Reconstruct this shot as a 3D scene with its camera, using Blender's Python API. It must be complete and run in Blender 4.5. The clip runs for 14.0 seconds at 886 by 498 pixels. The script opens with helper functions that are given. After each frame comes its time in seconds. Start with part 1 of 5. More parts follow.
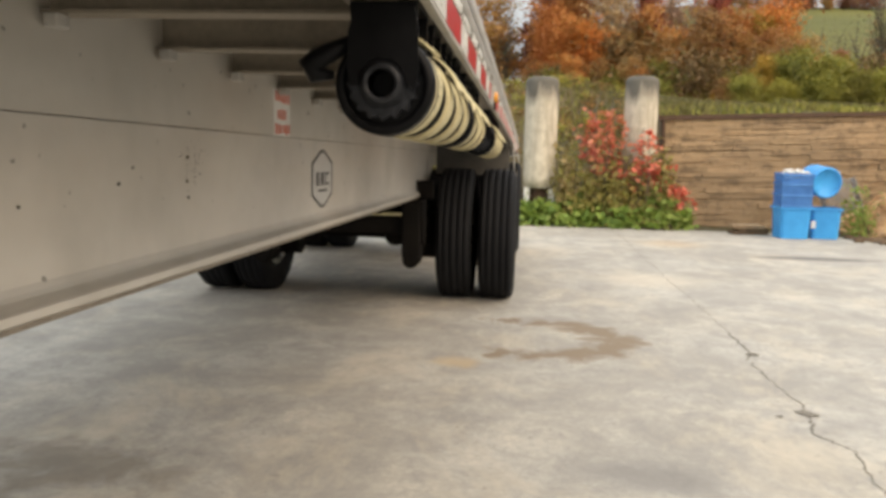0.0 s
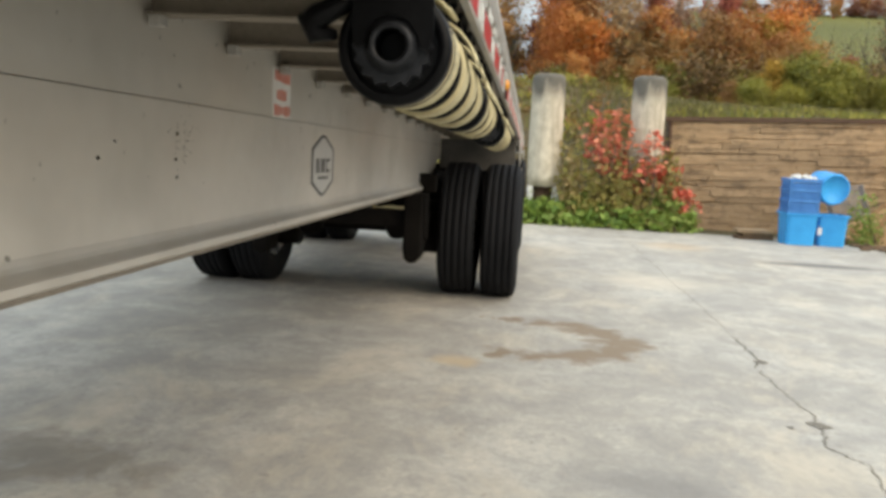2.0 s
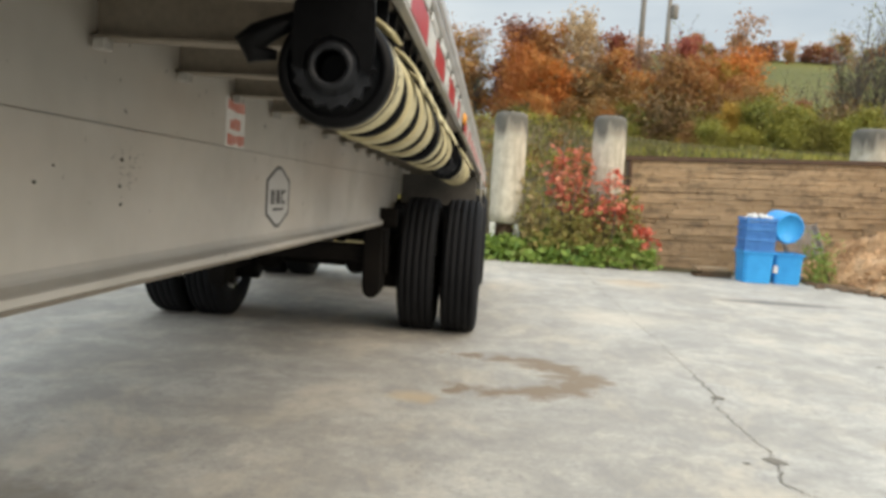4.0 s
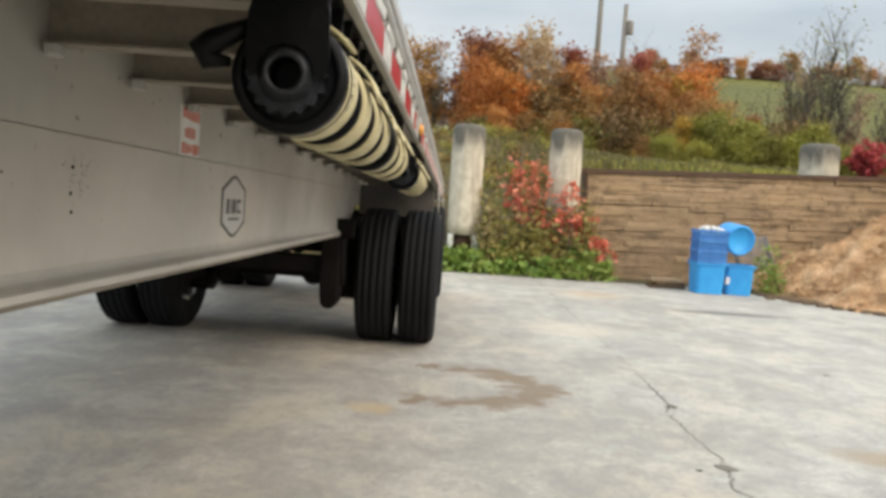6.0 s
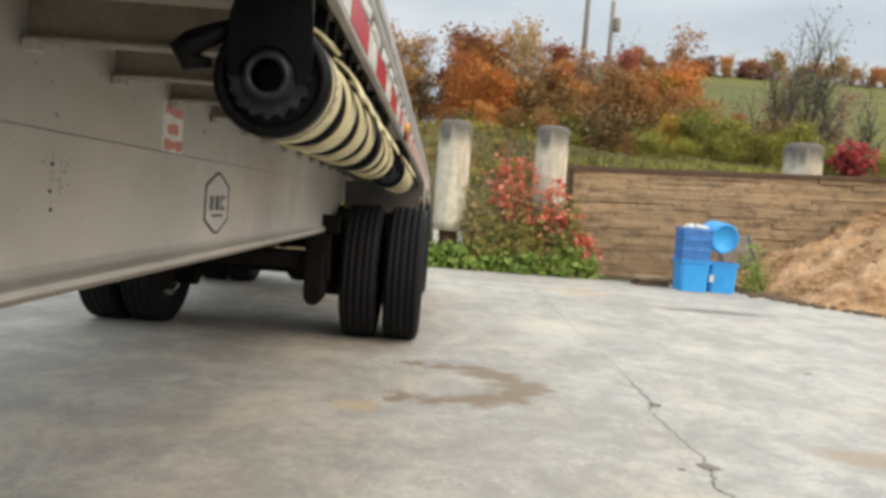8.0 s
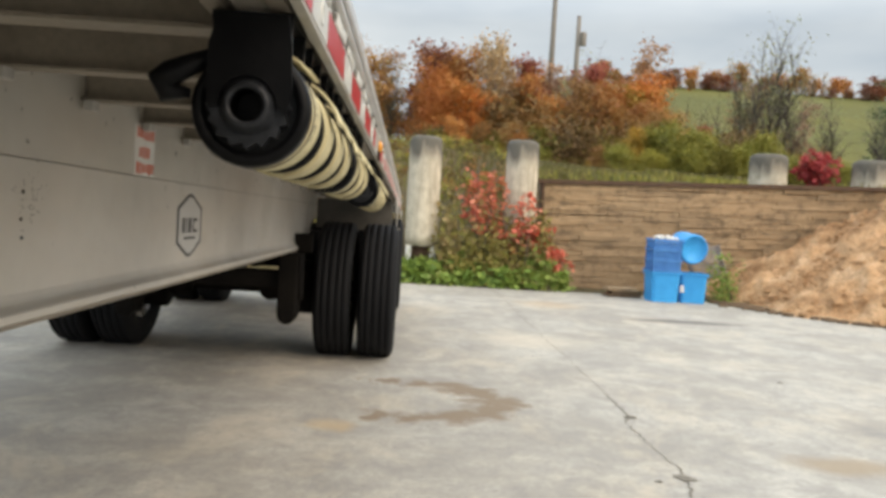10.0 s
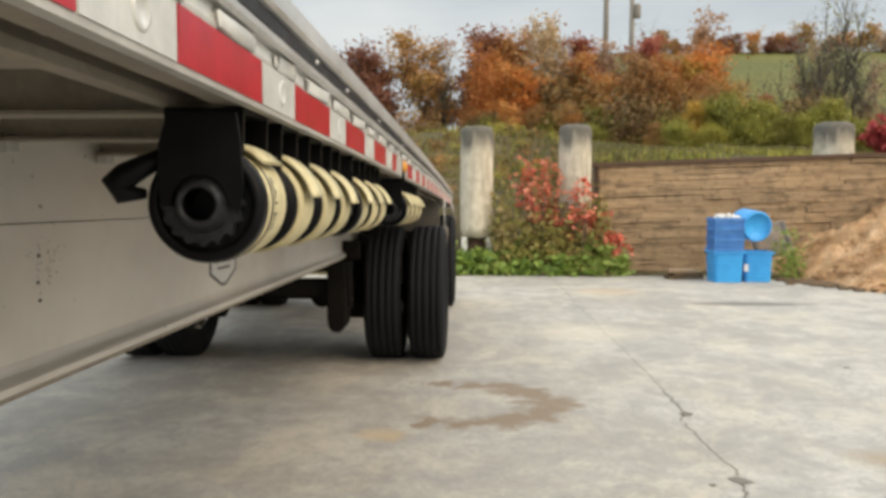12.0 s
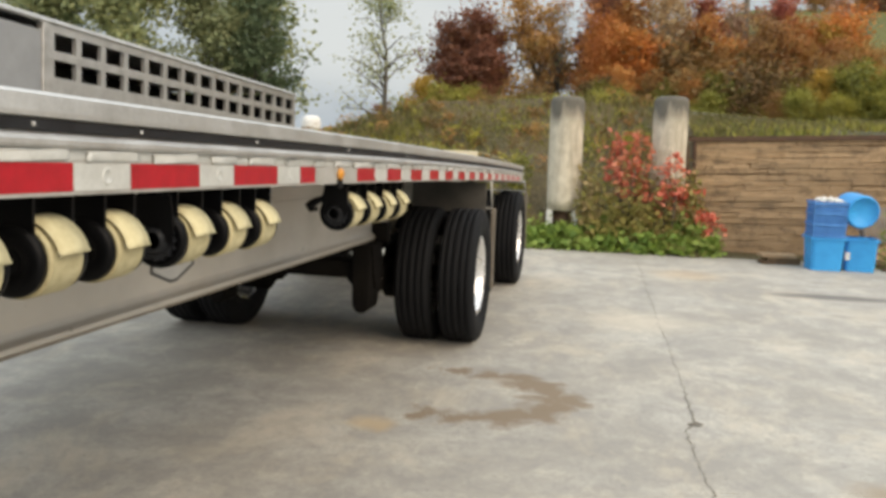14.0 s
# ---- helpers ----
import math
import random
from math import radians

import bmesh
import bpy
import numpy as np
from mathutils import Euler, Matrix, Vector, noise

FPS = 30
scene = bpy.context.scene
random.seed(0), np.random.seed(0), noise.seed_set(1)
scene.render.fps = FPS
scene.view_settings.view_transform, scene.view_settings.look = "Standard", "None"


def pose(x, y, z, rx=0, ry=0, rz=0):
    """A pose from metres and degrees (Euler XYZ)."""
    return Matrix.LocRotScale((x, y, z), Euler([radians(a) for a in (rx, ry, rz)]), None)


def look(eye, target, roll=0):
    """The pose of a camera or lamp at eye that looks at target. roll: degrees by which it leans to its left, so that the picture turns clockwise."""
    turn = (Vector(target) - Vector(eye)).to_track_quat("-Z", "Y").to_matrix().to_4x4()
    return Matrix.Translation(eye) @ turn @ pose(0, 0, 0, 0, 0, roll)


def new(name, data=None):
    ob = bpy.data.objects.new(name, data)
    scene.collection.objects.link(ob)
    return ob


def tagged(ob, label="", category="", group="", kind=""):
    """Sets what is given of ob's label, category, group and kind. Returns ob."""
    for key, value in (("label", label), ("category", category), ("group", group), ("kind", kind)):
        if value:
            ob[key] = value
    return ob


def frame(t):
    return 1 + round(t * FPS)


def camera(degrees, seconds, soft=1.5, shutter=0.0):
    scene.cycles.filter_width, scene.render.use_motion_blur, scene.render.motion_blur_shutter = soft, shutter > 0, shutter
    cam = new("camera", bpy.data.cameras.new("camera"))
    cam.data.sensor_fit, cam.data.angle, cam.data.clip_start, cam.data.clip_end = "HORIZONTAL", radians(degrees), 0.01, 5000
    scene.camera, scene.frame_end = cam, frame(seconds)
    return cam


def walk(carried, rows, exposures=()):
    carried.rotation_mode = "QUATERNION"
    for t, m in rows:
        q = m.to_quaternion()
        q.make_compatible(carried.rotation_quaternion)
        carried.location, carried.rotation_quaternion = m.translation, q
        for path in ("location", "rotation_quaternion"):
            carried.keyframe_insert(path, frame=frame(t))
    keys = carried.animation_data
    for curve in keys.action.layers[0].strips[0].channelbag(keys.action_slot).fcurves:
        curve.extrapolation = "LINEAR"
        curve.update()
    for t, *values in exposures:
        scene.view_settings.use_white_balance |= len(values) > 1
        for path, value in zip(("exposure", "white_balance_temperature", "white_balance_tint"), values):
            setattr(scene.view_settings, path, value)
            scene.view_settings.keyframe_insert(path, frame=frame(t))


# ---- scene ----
cam = camera(57.0, 14.0, soft=3.6)
PATH = [
    (0, (0.143, 1.09, 1.187), (-0.062, 3.064, 0.934), 1.2),
    (0.5, (0.098, 1.173, 1.195), (-0.143, 3.14, 0.929), 1.7),
    (1, (0.127, 1.19, 1.172), (-0.081, 3.158, 0.885), 1.9),
    (1.5, (0.116, 1.207, 1.169), (-0.082, 3.177, 0.886), 2.7),
    (2, (0.114, 1.226, 1.158), (-0.09, 3.199, 0.897), 2.9),
    (2.5, (0.123, 1.236, 1.146), (-0.065, 3.212, 0.905), 3.2),
    (3, (0.12, 1.253, 1.139), (-0.051, 3.235, 0.925), 3.5),
    (3.2, (0.125, 1.252, 1.144), (-0.039, 3.235, 0.94), 3.5),
    (5.5, (0.147, 1.252, 1.14), (0.109, 3.247, 1.012), 3.8),
    (6, (0.148, 1.24, 1.138), (0.125, 3.236, 1.007), 3.8),
    (6.5, (0.149, 1.246, 1.144), (0.143, 3.241, 1.003), 3.8),
    (7, (0.151, 1.242, 1.126), (0.157, 3.237, 0.974), 4.1),
    (7.5, (0.151, 1.251, 1.138), (0.157, 3.246, 0.99), 4.3),
    (10, (0.136, 1.249, 1.164), (0.216, 3.245, 1.063), 3.4),
    (10.5, (0.137, 1.25, 1.163), (0.227, 3.246, 1.069), 3.0),
    (11, (0.148, 1.241, 1.151), (0.233, 3.237, 1.056), 2.5),
    (11.5, (0.195, 1.242, 1.177), (0.236, 3.238, 1.072), 1.4),
    (12, (0.256, 1.272, 1.286), (0.18, 3.265, 1.141), 0.1),
    (12.5, (0.436, 1.252, 1.366), (0.255, 3.231, 1.134), 2.6),
    (13, (0.65, 1.344, 1.433), (0.321, 3.301, 1.184), 2.6),
    (13.5, (0.865, 1.441, 1.468), (0.464, 3.388, 1.248), 1.6),
    (14, (0.926, 1.42, 1.478), (0.543, 3.367, 1.226), 1.7),
]


EXPOSURES = ((0, 0.93, 10400, 17), (0.8, 0.93, 9500, 12), (3, 0.92, 9200, 12), (7.5, 0.9, 9200, 14), (11, 0.9, 9600, 14), (12.5, 0.82, 9800, 14), (14, 0.74, 9700, 14))
walk(cam, [(t, look(eye, target, roll)) for t, eye, target, roll in PATH], EXPOSURES)

# ---------------------------------------------------------------- sky and light
world = bpy.data.worlds.new("overcast_sky")
scene.world = world
world.use_nodes = True
wn, wl = world.node_tree.nodes, world.node_tree.links
wn.clear()
w_out = wn.new("ShaderNodeOutputWorld")
w_bg = wn.new("ShaderNodeBackground")
w_sky = wn.new("ShaderNodeTexSky")
w_sky.sky_type, w_sky.sun_disc = "NISHITA", False
w_sky.sun_elevation, w_sky.sun_rotation = radians(36), radians(126)
w_sky.dust_density = 4.0
w_scale = wn.new("ShaderNodeVectorMath")
w_scale.operation = "SCALE"
w_scale.inputs["Scale"].default_value = 0.05
w_co = wn.new("ShaderNodeTexCoord")
w_map = wn.new("ShaderNodeMapping")
w_map.inputs["Scale"].default_value = (1.2, 1.2, 4.5)
w_noise = wn.new("ShaderNodeTexNoise")
w_noise.inputs["Scale"].default_value, w_noise.inputs["Detail"].default_value = 1.6, 5.0
w_ramp = wn.new("ShaderNodeValToRGB")
w_ramp.color_ramp.elements[0].position, w_ramp.color_ramp.elements[0].color = 0.34, (0.225, 0.33, 0.49, 1)
w_ramp.color_ramp.elements[1].position, w_ramp.color_ramp.elements[1].color = 0.66, (0.385, 0.505, 0.67, 1)
w_mix = wn.new("ShaderNodeMix")
w_mix.data_type = "RGBA"
w_mix.inputs["Factor"].default_value = 0.86
wl.new(w_co.outputs["Generated"], w_map.inputs["Vector"])
wl.new(w_map.outputs["Vector"], w_noise.inputs["Vector"])
wl.new(w_noise.outputs["Fac"], w_ramp.inputs["Fac"])
wl.new(w_sky.outputs["Color"], w_scale.inputs[0])
wl.new(w_scale.outputs["Vector"], w_mix.inputs["A"])
# overcast sky: the zenith is several times brighter than the horizon
w_sep = wn.new("ShaderNodeSeparateXYZ")
w_hi = wn.new("ShaderNodeMath")
w_hi.operation, w_hi.use_clamp = "SUBTRACT", True
w_hi.inputs[1].default_value = 0.22
w_gain = wn.new("ShaderNodeMath")
w_gain.operation = "MULTIPLY_ADD"
w_band = wn.new("ShaderNodeMath")
w_band.operation, w_band.use_clamp = "MULTIPLY", True
w_band.inputs[1].default_value = 4.5
w_gain.inputs[1].default_value, w_gain.inputs[2].default_value = 1.55, 1.0
w_lit = wn.new("ShaderNodeVectorMath")
w_lit.operation = "SCALE"
wl.new(w_co.outputs["Generated"], w_sep.inputs["Vector"])
wl.new(w_sep.outputs["Z"], w_hi.inputs[0])
wl.new(w_hi.outputs["Value"], w_band.inputs[0])
wl.new(w_band.outputs["Value"], w_gain.inputs[0])
wl.new(w_gain.outputs["Value"], w_lit.inputs["Scale"])
wl.new(w_ramp.outputs["Color"], w_lit.inputs[0])
wl.new(w_lit.outputs["Vector"], w_mix.inputs["B"])
wl.new(w_mix.outputs["Result"], w_bg.inputs["Color"])
wl.new(w_bg.outputs["Background"], w_out.inputs["Surface"])
w_bg.inputs["Strength"].default_value = 1.0

sun_data = bpy.data.lights.new("sun", "SUN")
sun_data.energy, sun_data.angle, sun_data.color = 1.05, radians(50), (1.0, 0.95, 0.88)
sun = new("sun", sun_data)
sun.matrix_world = look((11, -2, 10), (0, 6, 0))


# ---------------------------------------------------------------- materials
class Mat:
    """A small builder of node materials in object space."""

    def __init__(self, name, rough=0.6, metal=0.0):
        self.m = bpy.data.materials.new(name)
        self.m.use_nodes = True
        self.n, self.l = self.m.node_tree.nodes, self.m.node_tree.links
        self.b = self.n["Principled BSDF"]
        self.b.inputs["Roughness"].default_value, self.b.inputs["Metallic"].default_value = rough, metal
        self.co = self.n.new("ShaderNodeTexCoord").outputs["Object"]
        self.bump_last = None

    def noise(self, scale, detail=4.0, rough=0.6, stretch=None, distort=0.0):
        t = self.n.new("ShaderNodeTexNoise")
        t.inputs["Scale"].default_value, t.inputs["Detail"].default_value = scale, detail
        t.inputs["Roughness"].default_value, t.inputs["Distortion"].default_value = rough, distort
        v = self.co
        if stretch:
            mp = self.n.new("ShaderNodeMapping")
            mp.inputs["Scale"].default_value = stretch
            self.l.new(v, mp.inputs["Vector"])
            v = mp.outputs["Vector"]
        self.l.new(v, t.inputs["Vector"])
        return t.outputs["Fac"]

    def ramp(self, fac, *stops):
        r = self.n.new("ShaderNodeValToRGB")
        e = r.color_ramp.elements
        while len(e) < len(stops):
            e.new(0.5)
        for k, (p, c) in zip(e, stops):
            k.position = p
            k.color = (c, c, c, 1) if isinstance(c, (int, float)) else (*c, 1)
        self.l.new(fac, r.inputs["Fac"])
        return r.outputs["Color"]

    def mix(self, fac, a, b, mode="MIX"):
        x = self.n.new("ShaderNodeMix")
        x.data_type, x.blend_type = "RGBA", mode
        for key, v in (("Factor", fac), ("A", a), ("B", b)):
            if isinstance(v, (int, float)):
                x.inputs[key].default_value = v if key == "Factor" else (v, v, v, 1)
            elif isinstance(v, tuple):
                x.inputs[key].default_value = (*v, 1)
            else:
                self.l.new(v, x.inputs[key])
        return x.outputs["Result"]

    def math(self, op, a, b=0.0, c=0.0):
        x = self.n.new("ShaderNodeMath")
        x.operation = op
        for k, v in enumerate((a, b, c)):
            if isinstance(v, (int, float)):
                x.inputs[k].default_value = v
            else:
                self.l.new(v, x.inputs[k])
        return x.outputs["Value"]

    def axes(self):
        x = self.n.new("ShaderNodeSeparateXYZ")
        self.l.new(self.co, x.inputs["Vector"])
        return x.outputs

    def island(self):
        return self.n.new("ShaderNodeNewGeometry").outputs["Random Per Island"]

    def each(self):
        return self.n.new("ShaderNodeObjectInfo").outputs["Random"]

    def color(self, c):
        if isinstance(c, tuple):
            self.b.inputs["Base Color"].default_value = (*c, 1)
        else:
            self.l.new(c, self.b.inputs["Base Color"])
        return self

    def rough(self, v):
        self.l.new(v, self.b.inputs["Roughness"])
        return self

    def bump(self, h, dist=0.01, strength=0.5):
        x = self.n.new("ShaderNodeBump")
        x.inputs["Distance"].default_value, x.inputs["Strength"].default_value = dist, strength
        self.l.new(h, x.inputs["Height"])
        if self.bump_last:
            self.l.new(self.bump_last, x.inputs["Normal"])
        self.l.new(x.outputs["Normal"], self.b.inputs["Normal"])
        self.bump_last = x.outputs["Normal"]
        return self


def worn(name, dark, light, rough=0.6, metal=0.0, scale=6.0, fine=60.0, bump=0.003, stretch=None, gloss=0.5):
    """A surface with broad mottling and fine grain between two colours."""
    m = Mat(name, rough, metal)
    m.b.inputs["Specular IOR Level"].default_value = gloss
    big = m.noise(scale, 5, 0.65, stretch)
    grain = m.noise(fine, 3, 0.6, stretch)
    f = m.math("ADD", m.math("MULTIPLY", big, 0.7), m.math("MULTIPLY", grain, 0.3))
    m.color(m.ramp(f, (0.3, dark), (0.7, light)))
    m.rough(m.ramp(big, (0.3, max(rough - 0.12, 0.05)), (0.7, min(rough + 0.12, 1.0))))
    m.bump(grain, bump, 0.4)
    return m.m


def make_pavement():
    m = Mat("stained_concrete", 0.82)
    xyz = m.axes()
    wob = m.noise(1.6, 4, 0.6)
    wob2 = m.noise(5.0, 4, 0.65, None, 0.4)
    broad = m.noise(0.75, 6, 0.68, (0.9, 0.95, 1.0), 0.35)
    mid = m.noise(2.3, 8, 0.78, (0.9, 0.8, 1.0), 0.35)
    fine = m.noise(38.0, 4, 0.7)
    grit = m.noise(160.0, 2, 0.6)
    base = m.ramp(broad, (0.28, (0.265, 0.240, 0.203)), (0.44, (0.350, 0.325, 0.284)), (0.58, (0.415, 0.394, 0.352)), (0.70, (0.485, 0.462, 0.416)))
    base = m.mix(m.ramp(mid, (0.38, 0.9), (0.53, 0.0)), base, (0.28, 0.262, 0.235))
    base = m.mix(m.ramp(mid, (0.53, 0.0), (0.64, 0.75)), base, (0.52, 0.475, 0.40))
    spotty = m.noise(7.0, 7, 0.8, (0.9, 0.8, 1.0), 0.4)
    base = m.mix(m.ramp(spotty, (0.36, 0.7), (0.5, 0.0)), base, (0.27, 0.255, 0.235))
    base = m.mix(m.ramp(spotty, (0.56, 0.0), (0.7, 0.5)), base, (0.53, 0.49, 0.42))
    base = m.mix(m.ramp(fine, (0.32, 0.5), (0.56, 0.0)), base, (0.26, 0.25, 0.235))
    warm = m.noise(1.1, 6, 0.75, (1.0, 0.7, 1.0), 0.5)
    base = m.mix(m.ramp(warm, (0.52, 0.0), (0.66, 0.6)), base, (0.52, 0.45, 0.355))
    fleck = m.noise(19.0, 4, 0.7, None, 0.5)
    base = m.mix(m.ramp(fleck, (0.3, 0.55), (0.38, 0.0)), base, (0.2, 0.185, 0.165))

    def blob(cx, cy, rx, ry, soft, wander):
        dx = m.math("DIVIDE", m.math("SUBTRACT", xyz["X"], cx), rx)
        dy = m.math("DIVIDE", m.math("SUBTRACT", xyz["Y"], cy), ry)
        d = m.math("SQRT", m.math("ADD", m.math("MULTIPLY", dx, dx), m.math("MULTIPLY", dy, dy)))
        d = m.math("ADD", d, m.math("MULTIPLY", m.math("SUBTRACT", wob2, 0.5), wander))
        return m.ramp(d, (1.0 - soft, 1.0), (1.0, 0.0)), d

    def stain(col, amount, *args):
        nonlocal base
        mask, _ = blob(*args)
        base = m.mix(m.math("MULTIPLY", mask, amount), base, col)

    # a mud ring left by a wheel, open towards the trailer
    _, ring = blob(0.08, 6.12, 0.84, 0.60, 0.3, 0.9)
    ring_mask = m.ramp(ring, (0.5, 0.0), (0.68, 1.0), (0.84, 1.0), (1.0, 0.0))
    ring_mask = m.math("MULTIPLY", ring_mask, m.ramp(m.math("ADD", xyz["X"], m.math("MULTIPLY", m.math("SUBTRACT", mid, 0.5), 2.2)), (-0.6, 0.0), (0.1, 1.0)))
    base = m.mix(m.math("MULTIPLY", ring_mask, 0.95), base, (0.215, 0.158, 0.108))
    stain((0.46, 0.335, 0.20), 0.7, -0.22, 5.45, 0.17, 0.15, 0.6, 1.2)
    stain((0.46, 0.33, 0.21), 0.5, 1.95, 11.6, 0.55, 0.55, 0.7, 0.7)
    stain((0.60, 0.52, 0.41), 0.45, 1.25, 8.6, 0.65, 0.6, 0.7, 0.9)
    stain((0.13, 0.12, 0.11), 0.9, 3.35, 10.55, 0.85, 0.2, 0.5, 0.45)
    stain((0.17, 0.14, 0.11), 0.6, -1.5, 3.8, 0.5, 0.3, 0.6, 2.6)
    stain((0.2, 0.19, 0.18), 0.7, 0.6, 4.0, 0.3, 0.2, 0.6, 1.0)
    stain((0.19, 0.185, 0.18), 0.5, 3.0, 5.9, 0.4, 0.3, 0.6, 1.0)
    stain((0.30, 0.225, 0.15), 0.75, 2.35, 5.15, 0.38, 0.2, 0.6, 0.8)
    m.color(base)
    m.bump(wob, 0.02, 0.15).bump(fine, 0.004, 0.5).bump(grit, 0.0015, 0.4)
    return m.m


def make_bank():
    m = Mat("bank_grass_and_soil", 0.95)
    a, b, c = m.noise(0.35, 5, 0.6), m.noise(2.2, 5, 0.7), m.noise(14.0, 4, 0.7)
    col = m.ramp(a, (0.38, (0.07, 0.075, 0.026)), (0.5, (0.135, 0.105, 0.046)), (0.62, (0.22, 0.155, 0.072)))
    col = m.mix(m.ramp(b, (0.42, 0.0), (0.62, 0.8)), col, (0.125, 0.083, 0.045))
    col = m.mix(m.ramp(c, (0.4, 0.55), (0.6, 0.0)), col, (0.04, 0.04, 0.018))
    m.color(col).bump(c, 0.12, 0.8).bump(b, 0.2, 0.6)
    return m.m


def make_field():
    m = Mat("far_pasture", 0.95)
    a, b = m.noise(0.06, 4, 0.6), m.noise(1.2, 5, 0.7)
    col = m.ramp(a, (0.35, (0.078, 0.080, 0.005)), (0.65, (0.122, 0.110, 0.010)))
    col = m.mix(m.ramp(b, (0.4, 0.4), (0.6, 0.0)), col, (0.055, 0.06, 0.011))
    m.color(col).bump(b, 0.2, 0.6)
    return m.m


def make_leaf(name, *cols, glow=0.25):
    m = Mat(name, 0.7)
    stops = [(0.08 + 0.84 * k / max(len(cols) - 1, 1), c) for k, c in enumerate(cols)]
    m.co = m.n.new("ShaderNodeNewGeometry").outputs["Position"]
    patch = m.ramp(m.noise(1.1, 3, 0.6), (0.32, 0.0), (0.68, 1.0))
    col = m.ramp(m.math("ADD", m.math("MULTIPLY", m.island(), 0.55), m.math("MULTIPLY", patch, 0.45)), *stops)
    m.color(m.mix(1.0, col, m.ramp(m.each(), (0.0, (0.78, 0.74, 0.72)), (0.5, (1.0, 1.0, 1.0)), (1.0, (1.2, 1.14, 1.0))), "MULTIPLY"))
    tr = m.n.new("ShaderNodeBsdfTranslucent")
    m.l.new(m.b.inputs["Base Color"].links[0].from_socket, tr.inputs["Color"])
    mx = m.n.new("ShaderNodeMixShader")
    mx.inputs["Fac"].default_value = glow
    m.l.new(m.b.outputs["BSDF"], mx.inputs[1])
    m.l.new(tr.outputs["BSDF"], mx.inputs[2])
    m.l.new(mx.outputs["Shader"], m.n["Material Output"].inputs["Surface"])
    return m.m


def make_plank():
    m = Mat("weathered_timber", 0.9)
    m.co = m.n.new("ShaderNodeNewGeometry").outputs["Position"]
    streak = m.noise(3.0, 5, 0.65, (1.0, 6.0, 14.0))
    blot = m.noise(4.2, 5, 0.7, (1.0, 1.0, 1.8))
    grain = m.noise(9.0, 4, 0.7, (1.0, 8.0, 16.0))
    col = m.ramp(streak, (0.3, (0.31, 0.195, 0.11)), (0.5, (0.44, 0.29, 0.168)), (0.7, (0.54, 0.375, 0.225)))
    col = m.mix(m.ramp(blot, (0.36, 0.8), (0.5, 0.0)), col, (0.15, 0.10, 0.062))
    chip = m.noise(11.0, 5, 0.8, (1.3, 1.0, 0.7), 0.8)
    col = m.mix(m.ramp(chip, (0.34, 0.85), (0.42, 0.0)), col, (0.10, 0.065, 0.04))
    col = m.mix(m.ramp(m.noise(0.5, 3, 0.6), (0.4, 0.45), (0.6, 0.0)), col, (0.26, 0.18, 0.115))
    tone = m.ramp(m.each(), (0.0, 0.80), (1.0, 1.10))
    m.color(m.mix(1.0, col, tone, "MULTIPLY")).bump(grain, 0.012, 0.8)
    return m.m


def make_pillar():
    m = Mat("streaked_concrete", 0.9)
    xyz = m.axes()
    streak = m.noise(5.0, 5, 0.65, (1.0, 1.0, 0.14))
    spot = m.noise(9.0, 5, 0.7)
    col = m.ramp(spot, (0.3, (0.47, 0.41, 0.315)), (0.7, (0.71, 0.645, 0.525)))
    col = m.mix(m.ramp(streak, (0.36, 0.7), (0.52, 0.0)), col, (0.30, 0.26, 0.20))
    top = m.ramp(m.math("ADD", m.math("ADD", xyz["Z"], 0.36), m.math("MULTIPLY", streak, 1.1)), (0.44, 0.0), (0.70, 1.0))
    col = m.mix(m.math("MULTIPLY", top, 0.9), col, (0.075, 0.07, 0.06))
    m.color(col).bump(spot, 0.01, 0.6)
    return m.m


def make_heap():
    m = Mat("sawdust", 0.95)
    a, b = m.noise(2.4, 5, 0.7), m.noise(30.0, 4, 0.7)
    col = m.ramp(a, (0.34, (0.44, 0.225, 0.11)), (0.48, (0.70, 0.395, 0.205)), (0.64, (0.86, 0.55, 0.33)))
    col = m.mix(m.ramp(b, (0.36, 0.5), (0.55, 0.0)), col, (0.30, 0.17, 0.09))
    m.color(col).bump(m.noise(7.0, 5, 0.75), 0.09, 0.9).bump(b, 0.04, 0.9)
    return m.m


def make_web():
    m = Mat("dull_aluminium_web", 0.46, 0.6)
    soft = m.noise(1.3, 4, 0.6, (1.0, 1.0, 2.0))
    run = m.noise(2.4, 4, 0.6, (1.0, 1.0, 0.8))
    fine = m.noise(70.0, 3, 0.6)
    speck = m.noise(26.0, 2, 0.5)
    col = m.ramp(soft, (0.3, (0.52, 0.49, 0.445)), (0.7, (0.64, 0.61, 0.56)))
    col = m.mix(m.ramp(run, (0.30, 0.3), (0.5, 0.0)), col, (0.42, 0.395, 0.35))
    col = m.mix(m.ramp(speck, (0.24, 0.8), (0.29, 0.0)), col, (0.16, 0.15, 0.13))
    m.color(col).bump(fine, 0.001, 0.3)
    m.rough(m.ramp(run, (0.3, 0.62), (0.7, 0.44)))
    return m.m


def make_tape():
    m = Mat("red_reflective_tape", 0.35)
    a, b = m.noise(16.0, 4, 0.7), m.noise(60.0, 3, 0.6)
    col = m.ramp(a, (0.3, (0.32, 0.004, 0.012)), (0.7, (0.48, 0.008, 0.022)))
    col = m.mix(m.ramp(a, (0.66, 0.0), (0.74, 0.5)), col, (0.5, 0.2, 0.2))
    m.color(col).bump(b, 0.001, 0.3)
    return m.m


